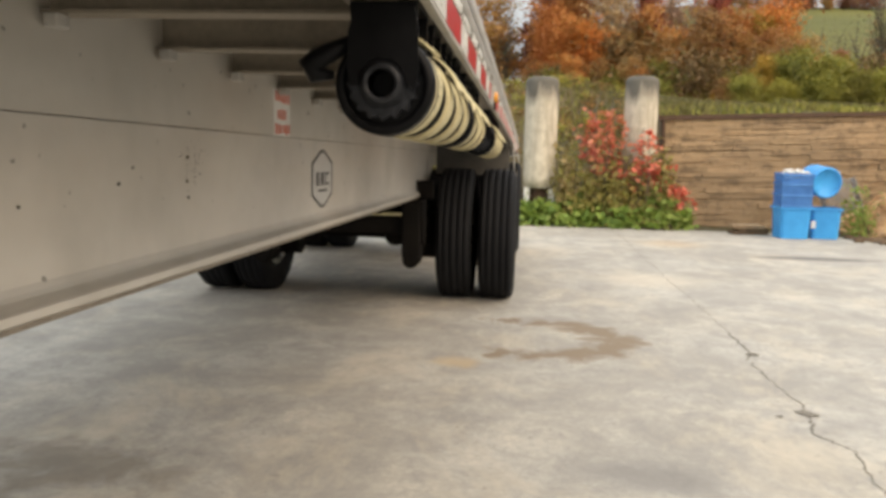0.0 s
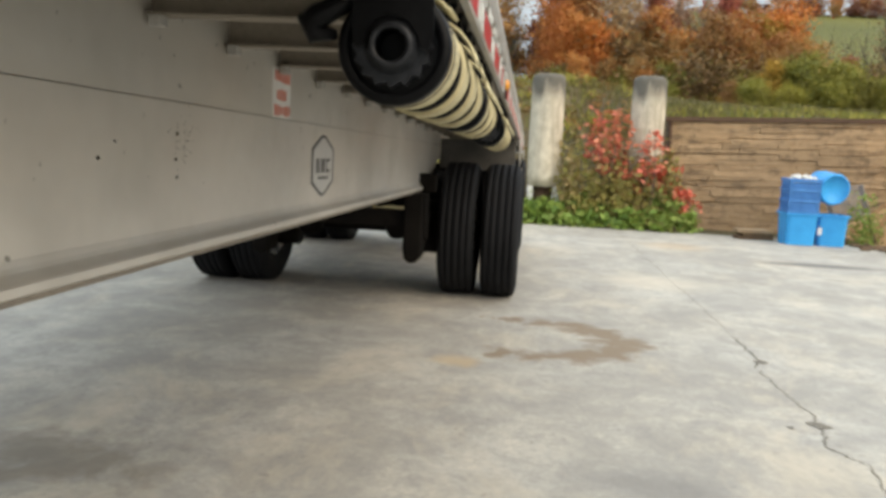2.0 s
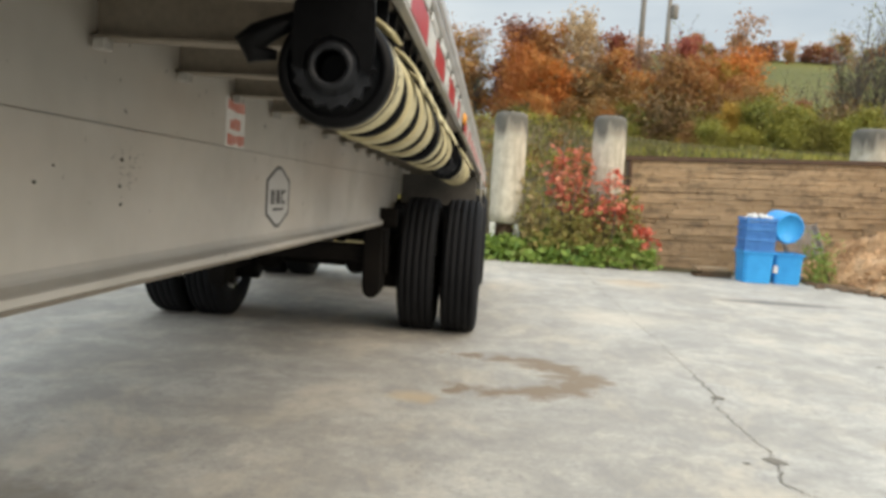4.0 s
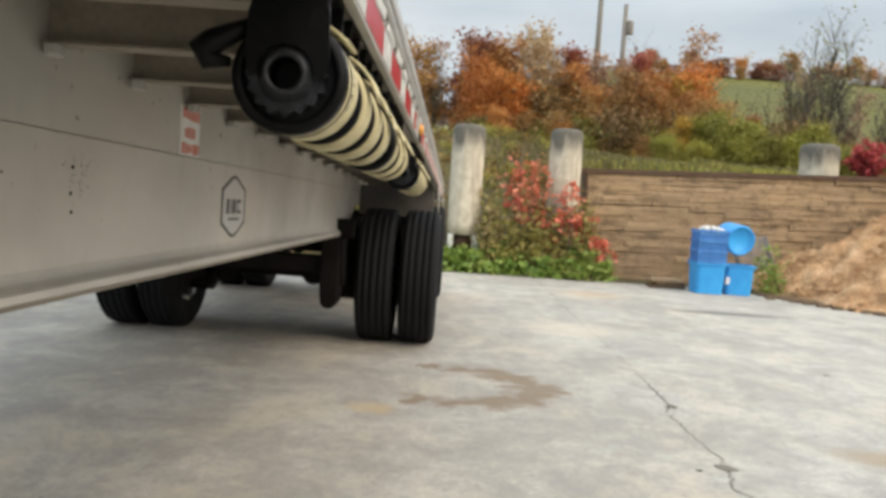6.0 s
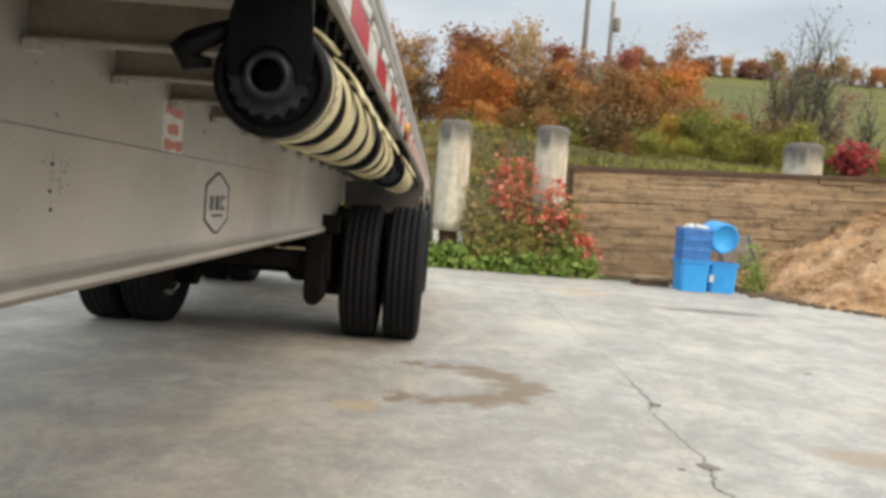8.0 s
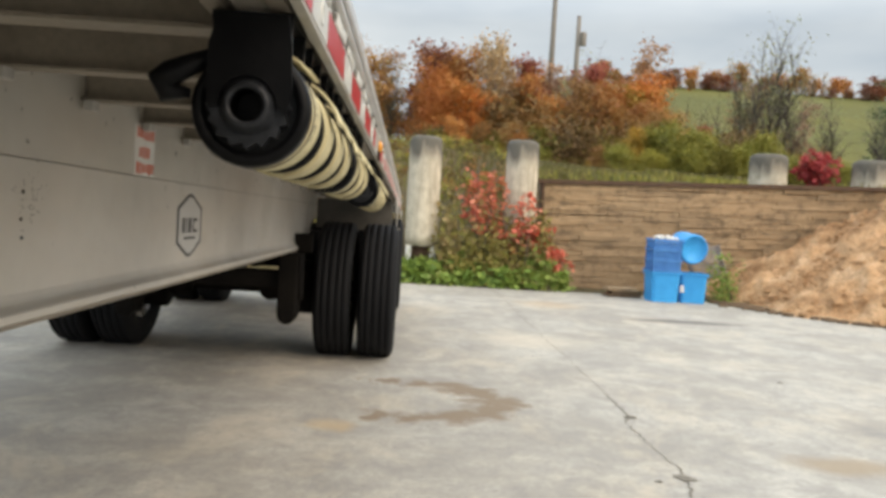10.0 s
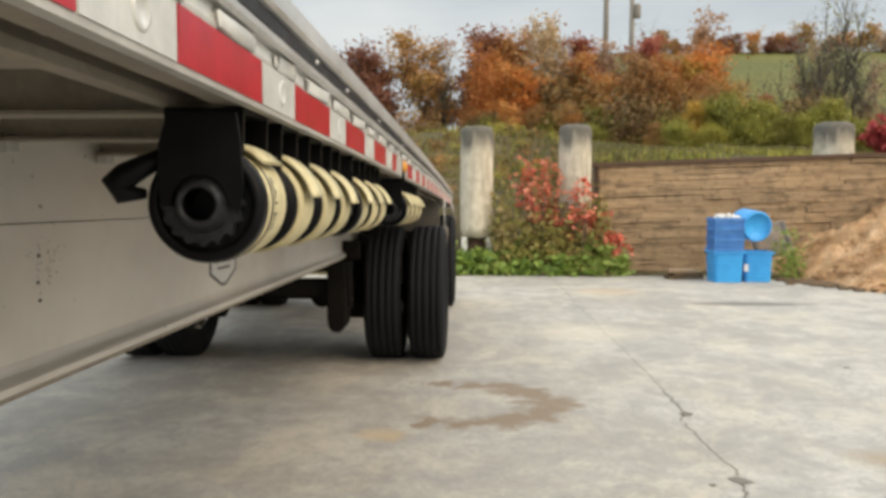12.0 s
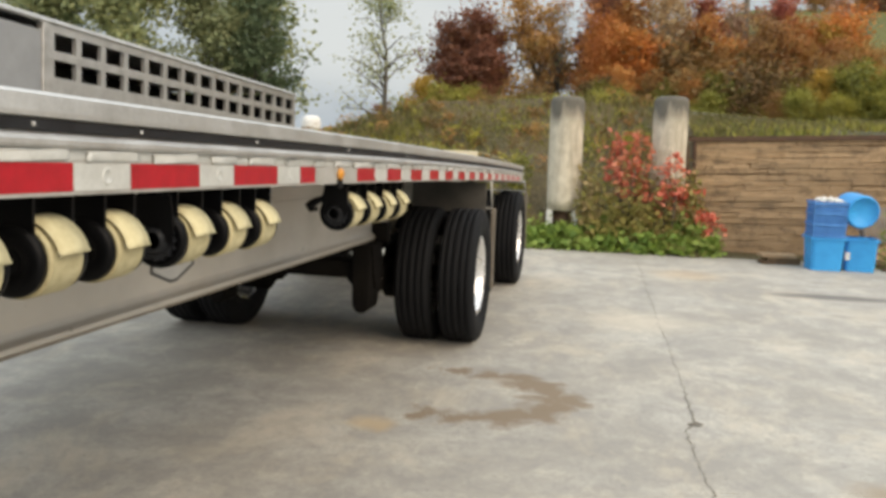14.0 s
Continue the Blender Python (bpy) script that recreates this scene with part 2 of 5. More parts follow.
def make_strap():
    m = Mat("cream_webbing", 0.85)
    weave = m.noise(220.0, 2, 0.5, (1.0, 1.0, 1.0))
    dirt = m.noise(14.0, 5, 0.65)
    edge = m.noise(60.0, 3, 0.6)
    col = m.ramp(dirt, (0.3, (0.36, 0.295, 0.165)), (0.55, (0.56, 0.49, 0.295)), (0.75, (0.68, 0.615, 0.40)))
    col = m.mix(m.ramp(edge, (0.3, 0.5), (0.42, 0.0)), col, (0.38, 0.32, 0.2))
    m.color(m.mix(1.0, col, m.ramp(m.each(), (0.0, 0.85), (1.0, 1.08)), "MULTIPLY")).bump(weave, 0.002, 0.5)
    return m.m


PAVE = make_pavement()
BANK = make_bank()
FIELD = make_field()
PLANK = make_plank()
PILLAR = make_pillar()
HEAP = make_heap()
WEB = make_web()
TAPE = make_tape()
STRAP = make_strap()
ALU = worn("weathered_aluminium", (0.36, 0.355, 0.345), (0.60, 0.595, 0.58), 0.4, 0.55, 7, 90, 0.002)
ALU_DIRTY = worn("dirty_aluminium", (0.30, 0.285, 0.26), (0.50, 0.485, 0.455), 0.55, 0.3, 9, 70, 0.002)
# darker, browner aluminium for crossmembers, winch tracks and flange lip
ALU_DULL = worn("dark_brown_aluminium", (0.15, 0.125, 0.098), (0.29, 0.25, 0.205), 0.6, 0.2, 5, 60, 0.002)
RIM = worn("polished_aluminium_rim", (0.66, 0.66, 0.66), (0.84, 0.84, 0.84), 0.28, 0.7, 7, 60, 0.001)
SILVER_TAPE = worn("silver_reflective_tape", (0.40, 0.41, 0.39), (0.60, 0.605, 0.58), 0.4, 0.1, 12, 80, 0.001)
BLACK_STEEL = worn("black_painted_steel", (0.0015, 0.0016, 0.002), (0.0045, 0.0047, 0.0055), 0.42, 0.0, 14, 90, 0.002, gloss=0.12)
WORN_STEEL = worn("worn_blackened_steel", (0.003, 0.0033, 0.0042), (0.028, 0.031, 0.037), 0.42, 0.2, 60, 160, 0.002, gloss=0.3)
# grey darkened to carry the shade beneath the deck
SHADED_GREY = worn("shaded_dark_grey_panel", (0.06, 0.056, 0.05), (0.13, 0.12, 0.108), 0.7, 0.0, 5, 60, 0.002, gloss=0.25)
# black without reflection: the shade of a deep hole as a colour
BORE = worn("shade_black_bore", (0.0012, 0.0012, 0.0012), (0.003, 0.003, 0.003), 0.9, 0.0, 14, 90, 0.002, gloss=0.0)
BORE.node_tree.nodes["Principled BSDF"].inputs["IOR"].default_value = 1.0
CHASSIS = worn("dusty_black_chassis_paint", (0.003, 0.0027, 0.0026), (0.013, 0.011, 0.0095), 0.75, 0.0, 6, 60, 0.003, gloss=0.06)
BLACK_STRIP = worn("black_rubber_strip", (0.008, 0.008, 0.010), (0.022, 0.022, 0.024), 0.5, 0.0, 12, 90, 0.001, gloss=0.22)
TYRE = worn("tyre_rubber", (0.005, 0.0055, 0.0065), (0.014, 0.0145, 0.016), 0.75, 0.0, 5, 120, 0.002, gloss=0.14)
RUST = worn("rusty_steel", (0.055, 0.028, 0.018), (0.15, 0.085, 0.055), 0.85, 0.1, 7, 60, 0.005)
BLUE = worn("blue_plastic", (0.0, 0.265, 0.62), (0.002, 0.385, 0.80), 0.45, 0.0, 3, 40, 0.001, gloss=0.3)
BLUE_DARK = worn("scuffed_blue_plastic", (0.014, 0.15, 0.43), (0.05, 0.27, 0.62), 0.5, 0.0, 6, 40, 0.002)
WHITE_PAINT = worn("white_paint", (0.58, 0.57, 0.54), (0.8, 0.79, 0.76), 0.6, 0.0, 6, 60, 0.002)
RED_INK = worn("faded_red_ink", (0.52, 0.11, 0.07), (0.66, 0.2, 0.14), 0.6, 0.0, 30, 90, 0.0005)
DARK_INK = worn("dark_grey_ink", (0.03, 0.03, 0.032), (0.08, 0.08, 0.08), 0.5, 0.0, 30, 90, 0.0005)
PALE_INK = worn("pale_decal_film", (0.46, 0.46, 0.45), (0.56, 0.56, 0.545), 0.4, 0.0, 20, 80, 0.0005)
STICKER = worn("white_sticker_film", (0.66, 0.64, 0.61), (0.80, 0.78, 0.75), 0.45, 0.0, 20, 80, 0.0005)
GRIME = worn("dark_oil_spots", (0.02, 0.018, 0.015), (0.06, 0.05, 0.04), 0.6, 0.0, 40, 90, 0.0005)
AMBER = worn("amber_lens", (0.48, 0.17, 0.02), (0.70, 0.29, 0.04), 0.3, 0.0, 30, 90, 0.001)
BARK = worn("grey_bark", (0.05, 0.042, 0.034), (0.15, 0.13, 0.11), 0.95, 0.0, 3, 30, 0.02, (1, 1, 0.2))
BARK_GREY = worn("light_grey_bark", (0.10, 0.09, 0.08), (0.24, 0.22, 0.19), 0.95, 0.0, 3, 30, 0.02, (1, 1, 0.2))
BARK_PALE = worn("pale_bark", (0.20, 0.175, 0.14), (0.40, 0.365, 0.31), 0.95, 0.0, 3, 30, 0.02, (1, 1, 0.2))
POLE = worn("grey_utility_pole_wood", (0.14, 0.125, 0.11), (0.27, 0.245, 0.215), 0.9, 0.0, 3, 30, 0.01, (1, 1, 0.1))
CRACK = worn("dirt_in_crack", (0.10, 0.088, 0.072), (0.22, 0.195, 0.16), 0.95, 0.0, 9, 60, 0.004)
DEBRIS = worn("brown_bark_debris", (0.07, 0.04, 0.022), (0.18, 0.11, 0.06), 0.95, 0.0, 8, 40, 0.02)
GREY_PAINT = worn("grey_painted_panel", (0.22, 0.23, 0.24), (0.30, 0.31, 0.32), 0.5, 0.1, 4, 60, 0.001)
# near-black colour stands in for the shade inside the stock trailer
SHADE_INSIDE = worn("shaded_trailer_interior", (0.012, 0.012, 0.012), (0.03, 0.03, 0.03), 0.9, 0.0, 4, 40, 0.001)
LUMBER = worn("pale_sawn_lumber", (0.48, 0.41, 0.28), (0.68, 0.6, 0.44), 0.85, 0.0, 5, 50, 0.003, (0.2, 1, 1))
L_ORANGE = make_leaf("orange_brown_leaves", (0.22, 0.095, 0.035), (0.42, 0.165, 0.055), (0.56, 0.25, 0.08), (0.42, 0.26, 0.09))
L_RUST = make_leaf("rust_red_leaves", (0.20, 0.055, 0.045), (0.38, 0.095, 0.07), (0.47, 0.16, 0.10), (0.27, 0.11, 0.07))
L_OLIVE = make_leaf("olive_yellow_leaves", (0.10, 0.12, 0.028), (0.22, 0.23, 0.045), (0.37, 0.33, 0.065), (0.15, 0.15, 0.04))
L_BRIGHT = make_leaf("bright_orange_leaves", (0.34, 0.10, 0.03), (0.52, 0.165, 0.045), (0.60, 0.25, 0.07), (0.42, 0.21, 0.06))
L_PINK = make_leaf("pinkish_tan_leaves", (0.28, 0.17, 0.12), (0.44, 0.28, 0.20), (0.36, 0.20, 0.12))
L_YELLOW = make_leaf("golden_leaves", (0.32, 0.20, 0.04), (0.50, 0.33, 0.07), (0.42, 0.22, 0.05))
L_DARK = make_leaf("dark_brown_undergrowth", (0.07, 0.05, 0.022), (0.16, 0.10, 0.038), (0.25, 0.13, 0.05), (0.13, 0.125, 0.036))
L_YELLOWISH = make_leaf("yellowing_weeds", (0.17, 0.18, 0.05), (0.33, 0.32, 0.09), (0.44, 0.36, 0.12), (0.24, 0.26, 0.08), glow=0.4)
L_PALE = make_leaf("pale_green_leaves", (0.20, 0.24, 0.12), (0.32, 0.35, 0.18), (0.40, 0.40, 0.22), glow=0.4)
L_BROWN = make_leaf("brown_leaves", (0.17, 0.09, 0.035), (0.35, 0.17, 0.06), (0.46, 0.25, 0.085), (0.25, 0.19, 0.06))
L_TAN = make_leaf("pale_tan_leaves", (0.38, 0.26, 0.14), (0.54, 0.39, 0.22), (0.44, 0.26, 0.12))
L_RUBY = make_leaf("dark_red_brown_leaves", (0.13, 0.055, 0.04), (0.24, 0.085, 0.055), (0.31, 0.125, 0.075), (0.19, 0.10, 0.05))
L_TURF = make_leaf("dull_bank_grass", (0.06, 0.066, 0.022), (0.13, 0.125, 0.042), (0.19, 0.15, 0.062), (0.10, 0.085, 0.034))
L_GREEN = make_leaf("grey_green_leaves", (0.14, 0.18, 0.09), (0.24, 0.28, 0.14), (0.34, 0.35, 0.18))
L_PINE = make_leaf("dark_green_needles", (0.06, 0.10, 0.05), (0.11, 0.16, 0.085), (0.16, 0.21, 0.11))
L_RED = make_leaf("scarlet_leaves", (0.58, 0.10, 0.06), (0.80, 0.18, 0.12), (0.84, 0.30, 0.20), (0.62, 0.22, 0.09))
L_CRIMSON = make_leaf("crimson_leaves", (0.42, 0.05, 0.06), (0.62, 0.085, 0.09), (0.68, 0.15, 0.13))
L_WEED = make_leaf("bright_green_weeds", (0.09, 0.17, 0.035), (0.18, 0.29, 0.06), (0.28, 0.39, 0.09), (0.24, 0.24, 0.075))
L_DRY = make_leaf("dry_grass", (0.23, 0.17, 0.07), (0.45, 0.33, 0.15), (0.28, 0.24, 0.085), (0.40, 0.235, 0.11))


# ---------------------------------------------------------------- mesh helpers
def mesh_of(bm, name, material):
    me = bpy.data.meshes.new(name)
    bm.normal_update()
    bm.to_mesh(me)
    bm.free()
    if material:
        me.materials.append(material)
    return me


def part(name, bm, material, parent, label="", m=None):
    ob = new(name, mesh_of(bm, name, material))
    if parent:
        ob.parent = parent
    if m is not None:
        ob.matrix_basis = m
    if label:
        ob["label"] = label
    return ob


def thing(name, label, category, m=None, group="", kind=""):
    ob = tagged(new(name), label, category, group, kind)
    ob.empty_display_size = 0.1
    if m is not None:
        ob.matrix_basis = m
    return ob


def solid(name, bm, material, label, category, m=None, group="", kind=""):
    ob = part(name, bm, material, None, "", m)
    return tagged(ob, label, category, group, kind)


def box(lo, hi, bevel=0.0, bm=None, seg=1):
    bm = bm or bmesh.new()
    r = bmesh.ops.create_cube(bm, size=1.0)
    sz = [h - l for l, h in zip(lo, hi)]
    mid = [(h + l) / 2 for l, h in zip(lo, hi)]
    bmesh.ops.scale(bm, vec=sz, verts=r["verts"])
    bmesh.ops.translate(bm, vec=mid, verts=r["verts"])
    if bevel:
        edges = list({e for v in r["verts"] for e in v.link_edges})
        bmesh.ops.bevel(bm, geom=edges, offset=bevel, segments=seg, affect="EDGES", profile=0.5)
    return bm


def prism(profile, axis, a, b, bm=None, bevel=0.0):
    """A closed outline in two axes, pulled along the third from a to b."""
    bm = bm or bmesh.new()
    put = {"x": lambda u, v, w: (w, u, v), "y": lambda u, v, w: (u, w, v), "z": lambda u, v, w: (u, v, w)}[axis]
    lo = [bm.verts.new(put(u, v, a)) for u, v in profile]
    hi = [bm.verts.new(put(u, v, b)) for u, v in profile]
    fs = [bm.faces.new(lo), bm.faces.new(hi[::-1])]
    n = len(profile)
    for k in range(n):
        fs.append(bm.faces.new((lo[k], hi[k], hi[(k + 1) % n], lo[(k + 1) % n])))
    bmesh.ops.recalc_face_normals(bm, faces=fs)
    if bevel:
        bmesh.ops.bevel(bm, geom=list({e for f in fs for e in f.edges}), offset=bevel, segments=1, affect="EDGES")
    return bm


def sweep(profile, y0, y1, lift, step=0.3, bm=None):
    """An outline in x and z, pulled along y, lifted by lift(y)."""
    bm = bm or bmesh.new()
    count = max(1, round((y1 - y0) / step))
    rings = []
    for k in range(count + 1):
        y = y0 + (y1 - y0) * k / count
        rings.append([bm.verts.new((x, y, z + lift(y))) for x, z in profile])
    fs = [bm.faces.new(rings[0]), bm.faces.new(rings[-1][::-1])]
    n = len(profile)
    for a, b in zip(rings, rings[1:]):
        for k in range(n):
            fs.append(bm.faces.new((a[k], b[k], b[(k + 1) % n], a[(k + 1) % n])))
    bmesh.ops.recalc_face_normals(bm, faces=fs)
    return bm


def lathe(profile, axis="z", seg=32, bm=None, smooth=True, closed=False):
    """Rows of (radius, height) turned about an axis through the origin."""
    bm = bm or bmesh.new()
    put = {"z": lambda c, s, h: (c, s, h), "x": lambda c, s, h: (h, c, s), "y": lambda c, s, h: (c, h, s)}[axis]
    rings = []
    for r, h in profile:
        if r < 1e-6:
            rings.append([bm.verts.new(put(0, 0, h))])
        else:
            rings.append([bm.verts.new(put(r * math.cos(2 * math.pi * k / seg), r * math.sin(2 * math.pi * k / seg), h)) for k in range(seg)])
    fs = []
    pairs = list(zip(rings, rings[1:])) + ([(rings[-1], rings[0])] if closed else [])
    for a, b in pairs:
        for k in range(seg):
            q = [a[k % len(a)], a[(k + 1) % len(a)], b[(k + 1) % len(b)], b[k % len(b)]]
            q = list(dict.fromkeys(q))
            if len(q) > 2:
                f = bm.faces.new(q)
                f.smooth = smooth
                fs.append(f)
    bmesh.ops.recalc_face_normals(bm, faces=fs)
    return bm


def tube(points, radii, sides=6, bm=None):
    bm = bm or bmesh.new()
    pts = [Vector(p) for p in points]
    rings = []
    for k, p in enumerate(pts):
        d = (pts[min(k + 1, len(pts) - 1)] - pts[max(k - 1, 0)]).normalized()
        u = d.orthogonal().normalized()
        w = d.cross(u)
        r = radii[k] if isinstance(radii, (list, tuple)) else radii
        rings.append([bm.verts.new(p + (u * math.cos(2 * math.pi * i / sides) + w * math.sin(2 * math.pi * i / sides)) * r) for i in range(sides)])
    # keep neighbouring rings from twisting
    for a, k in zip(rings, range(1, len(rings))):
        b = rings[k]
        best = min(range(sides), key=lambda s: sum((a[i].co - b[(i + s) % sides].co).length for i in range(sides)))
        rings[k] = [b[(i + best) % sides] for i in range(sides)]
    for a, b in zip(rings, rings[1:]):
        for i in range(sides):
            f = bm.faces.new((a[i], a[(i + 1) % sides], b[(i + 1) % sides], b[i]))
            f.smooth = True
    bm.faces.new(rings[0][::-1]), bm.faces.new(rings[-1])
    return bm


def quads(name, verts, material, label="", parent=None, m=None):
    """A mesh of loose four-cornered faces from an array of corners (n, 4, 3)."""
    n = len(verts)
    me = bpy.data.meshes.new(name)
    me.vertices.add(n * 4)
    me.vertices.foreach_set("co", np.asarray(verts, dtype=np.float32).ravel())
    me.loops.add(n * 4)
    me.loops.foreach_set("vertex_index", np.arange(n * 4, dtype=np.int32))
    me.polygons.add(n)
    me.polygons.foreach_set("loop_start", np.arange(0, n * 4, 4, dtype=np.int32))
    me.update(calc_edges=True)
    me.materials.append(material)
    ob = new(name, me)
    if parent:
        ob.parent = parent
    if m is not None:
        ob.matrix_basis = m
    if label:
        ob["label"] = label
    return ob


def leaf_quads(rng, centres, size, flat=0.0, long=1.5):
    """A pointed leaf at every centre, turned at random."""
    n = len(centres)
    d = rng.normal(size=(n, 3))
    d[:, 2] *= 1 - flat
    d /= np.linalg.norm(d, axis=1)[:, None] + 1e-9
    e = rng.normal(size=(n, 3))
    e -= (e * d).sum(1)[:, None] * d
    e /= np.linalg.norm(e, axis=1)[:, None] + 1e-9
    s = size * rng.uniform(0.6, 1.4, n)[:, None]
    fold = np.cross(d, e) * s * 0.18
    return np.stack([centres - d * s * long / 2, centres + e * s / 2 + fold, centres + d * s * long / 2, centres - e * s / 2 + fold], 1)


# ---------------------------------------------------------------- the lie of the land
CREST = ((-60, 1.2), (-12, 1.25), (-6, 1.5), (-4.65, 1.8), (-2.8, 2.4), (-0.5, 2.5), (2.4, 2.3), (5.9, 2.02), (12, 1.98), (60, 2.1))


def smooth(a, b, v):
    t = np.clip((v - a) / (b - a), 0, 1)
    return t * t * (3 - 2 * t)


def wall_top(x):
    return 1.68 + 0.036 * (x - 2.3)


def land(x, y):
    """Height of the ground at arrays of x and y."""
    cx, cz = np.array([p[0] for p in CREST]), np.array([p[1] for p in CREST])
    crest = np.interp(x, cx, cz)
    edge = 13.45 + 0.12 * np.sin(x * 1.7)
    open_bank = crest * np.clip((y - edge) / (18.3 - edge), 0, 1) ** 0.9
    held = np.where(y > 14.47, wall_top(x) - 0.06 + (crest - wall_top(x) + 0.06) * np.clip((y - 14.47) / 3.8, 0, 1), 0.0)
    z = np.where(x > 2.28, held, open_bank)
    z = np.where(y < 13.3, 0.0, z)
    rise = smooth(-0.04, 0.16, x / np.maximum(y, 1)) * np.clip(y - 38, 0, 75) * 0.235
    z = z + np.where(y > 38, rise, 0) - 0.5 * smooth(19.5, 26, y) * (1 - smooth(30, 38, y))
    z = z + np.where(y > 15, 0.06 * np.sin(x * 0.9 + 1) * np.sin(y * 0.7), 0) * np.clip((y - 15) / 6, 0, 1)
    return z


def grid_mesh(name, xs, ys, fn, material, lift=0.0):
    gx, gy = np.meshgrid(xs, ys)
    gz = fn(gx, gy) + lift
    v = np.stack([gx, gy, gz], -1).reshape(-1, 3)
    nx, ny = len(xs), len(ys)
    i = np.arange((nx - 1) * (ny - 1))
    a = i // (nx - 1) * nx + i % (nx - 1)
    f = np.stack([a, a + 1, a + nx + 1, a + nx], 1)
    me = bpy.data.meshes.new(name)
    me.from_pydata(v.tolist(), [], f.tolist())
    me.polygons.foreach_set("use_smooth", [True] * len(f))
    me.materials.append(material)
    return new(name, me)


xs = np.unique(np.concatenate([np.linspace(-700, -60, 12), np.linspace(-60, -12, 25), np.linspace(-12, 2.1, 58), [2.2, 2.275, 2.285, 2.36], np.linspace(2.5, 14, 48), np.linspace(14, 70, 40), np.linspace(70, 700, 14)]))
ys = np.unique(np.concatenate([np.linspace(13.3, 14.3, 11), [14.44, 14.46, 14.48, 14.52], np.linspace(14.6, 30, 60), np.linspace(30, 120, 50), np.linspace(120, 1500, 16)]))
bank = grid_mesh("ground", xs, ys, land, BANK, 0.0)
bank.data.materials.append(FIELD)
mid_y = np.array([p.center.y for p in bank.data.polygons])
bank.data.polygons.foreach_set("material_index", (mid_y > 36).astype(np.int32))
tagged(bank, "rough grassy bank rising to a far green pasture", "ground", kind="structure")

pave = bmesh.new()
bmesh.ops.create_grid(pave, x_segments=1, y_segments=1, size=1.0)
bmesh.ops.scale(pave, vec=(700, 357, 1), verts=pave.verts)
bmesh.ops.translate(pave, vec=(0, 13.5 - 357, 0.004), verts=pave.verts)
tagged(part("pavement", pave, PAVE, None), "weathered pale concrete yard with stains and dried mud", "pavement", kind="structure")


def ribbon(points, widths, z, rng, sub=7, jitter=0.02):
    """A thin ragged strip on the ground along points."""
    bm = bmesh.new()
    row = []
    for (a, wa), (b, wb) in zip(zip(points, widths), zip(points[1:], widths[1:])):
        for k in range(sub):
            t = k / sub
            row.append((a[0] + (b[0] - a[0]) * t + rng.uniform(-jitter, jitter), a[1] + (b[1] - a[1]) * t, (wa + (wb - wa) * t) * rng.uniform(0.4, 1.5)))
    verts = [(bm.verts.new((x - w / 2, y, z)), bm.verts.new((x + w / 2, y, z))) for x, y, w in row]
    for (a, b), (c, d) in zip(verts, verts[1:]):
        bm.faces.new((a, b, d, c))
    return bm


rng = np.random.default_rng(3)
crack = ribbon([(1.42, 3.0), (1.42, 4.0), (1.47, 4.4), (1.38, 4.54), (1.44, 4.85), (1.455, 4.97), (1.43, 5.36), (1.418, 5.8), (1.47, 5.93), (1.474, 6.6), (1.463, 7.65), (1.43, 8.93), (1.41, 10.87), (1.39, 13.2)],
               [0.005, 0.005, 0.007, 0.010, 0.010, 0.006, 0.005, 0.007, 0.014, 0.004, 0.003, 0.004, 0.006, 0.006], 0.007, rng, 12, 0.014)
tagged(part("pavement_crack", crack, CRACK, None), "thin dirt-filled crack across the concrete", "crack", kind="structure")
for px, py, pr in ((1.48, 5.92, 0.05), (1.44, 4.84, 0.06), (1.30, 4.78, 0.02), (2.95, 7.2, 0.03), (2.2, 3.9, 0.03)):
    sp = bmesh.new()
    ring = [sp.verts.new((px + pr * rng.uniform(0.5, 1.2) * math.cos(a), py + pr * rng.uniform(0.4, 0.9) * math.sin(a), 0.0085)) for a in np.linspace(0, 2 * math.pi, 11)[:-1]]
    sp.faces.new(ring)
    tagged(part("dirt_spot", sp, CRACK, None), "small spot of dark dirt on the concrete", "dirt", kind="structure")
seam_rib = ribbon([(0.55, 4.83), (1.5, 5.0), (3.2, 5.45)], [0.004, 0.006, 0.006], 0.0075, rng, 8, 0.0)
tagged(part("pavement_joint", seam_rib, CRACK, None), "faint hairline joint in the concrete", "joint", kind="structure")

# ---------------------------------------------------------------- the flatbed trailer
CENTRE = -1.19


def rail_z(y):
    """Lower edge of the rub rail: the frame is cambered and falls to the rear."""
    return 1.385 - 0.0282 * (y - 2.1) - 0.00128 * (y - 2.1) * (y - 6.35)


def beam_z(y):
    return 0.908 - 0.0165 * (y - 2.144)


def seam_z(y):
    return 1.226 - 0.0165 * (y - 2.264)


Y_FRONT, Y_REAR = -1.6, 10.75
trailer = thing("flatbed_trailer", "aluminium flatbed semi-trailer with rolled cargo straps, parked on concrete", "trailer")


def mirrored(profile):
    return [(2 * CENTRE - x, z) for x, z in profile][::-1]


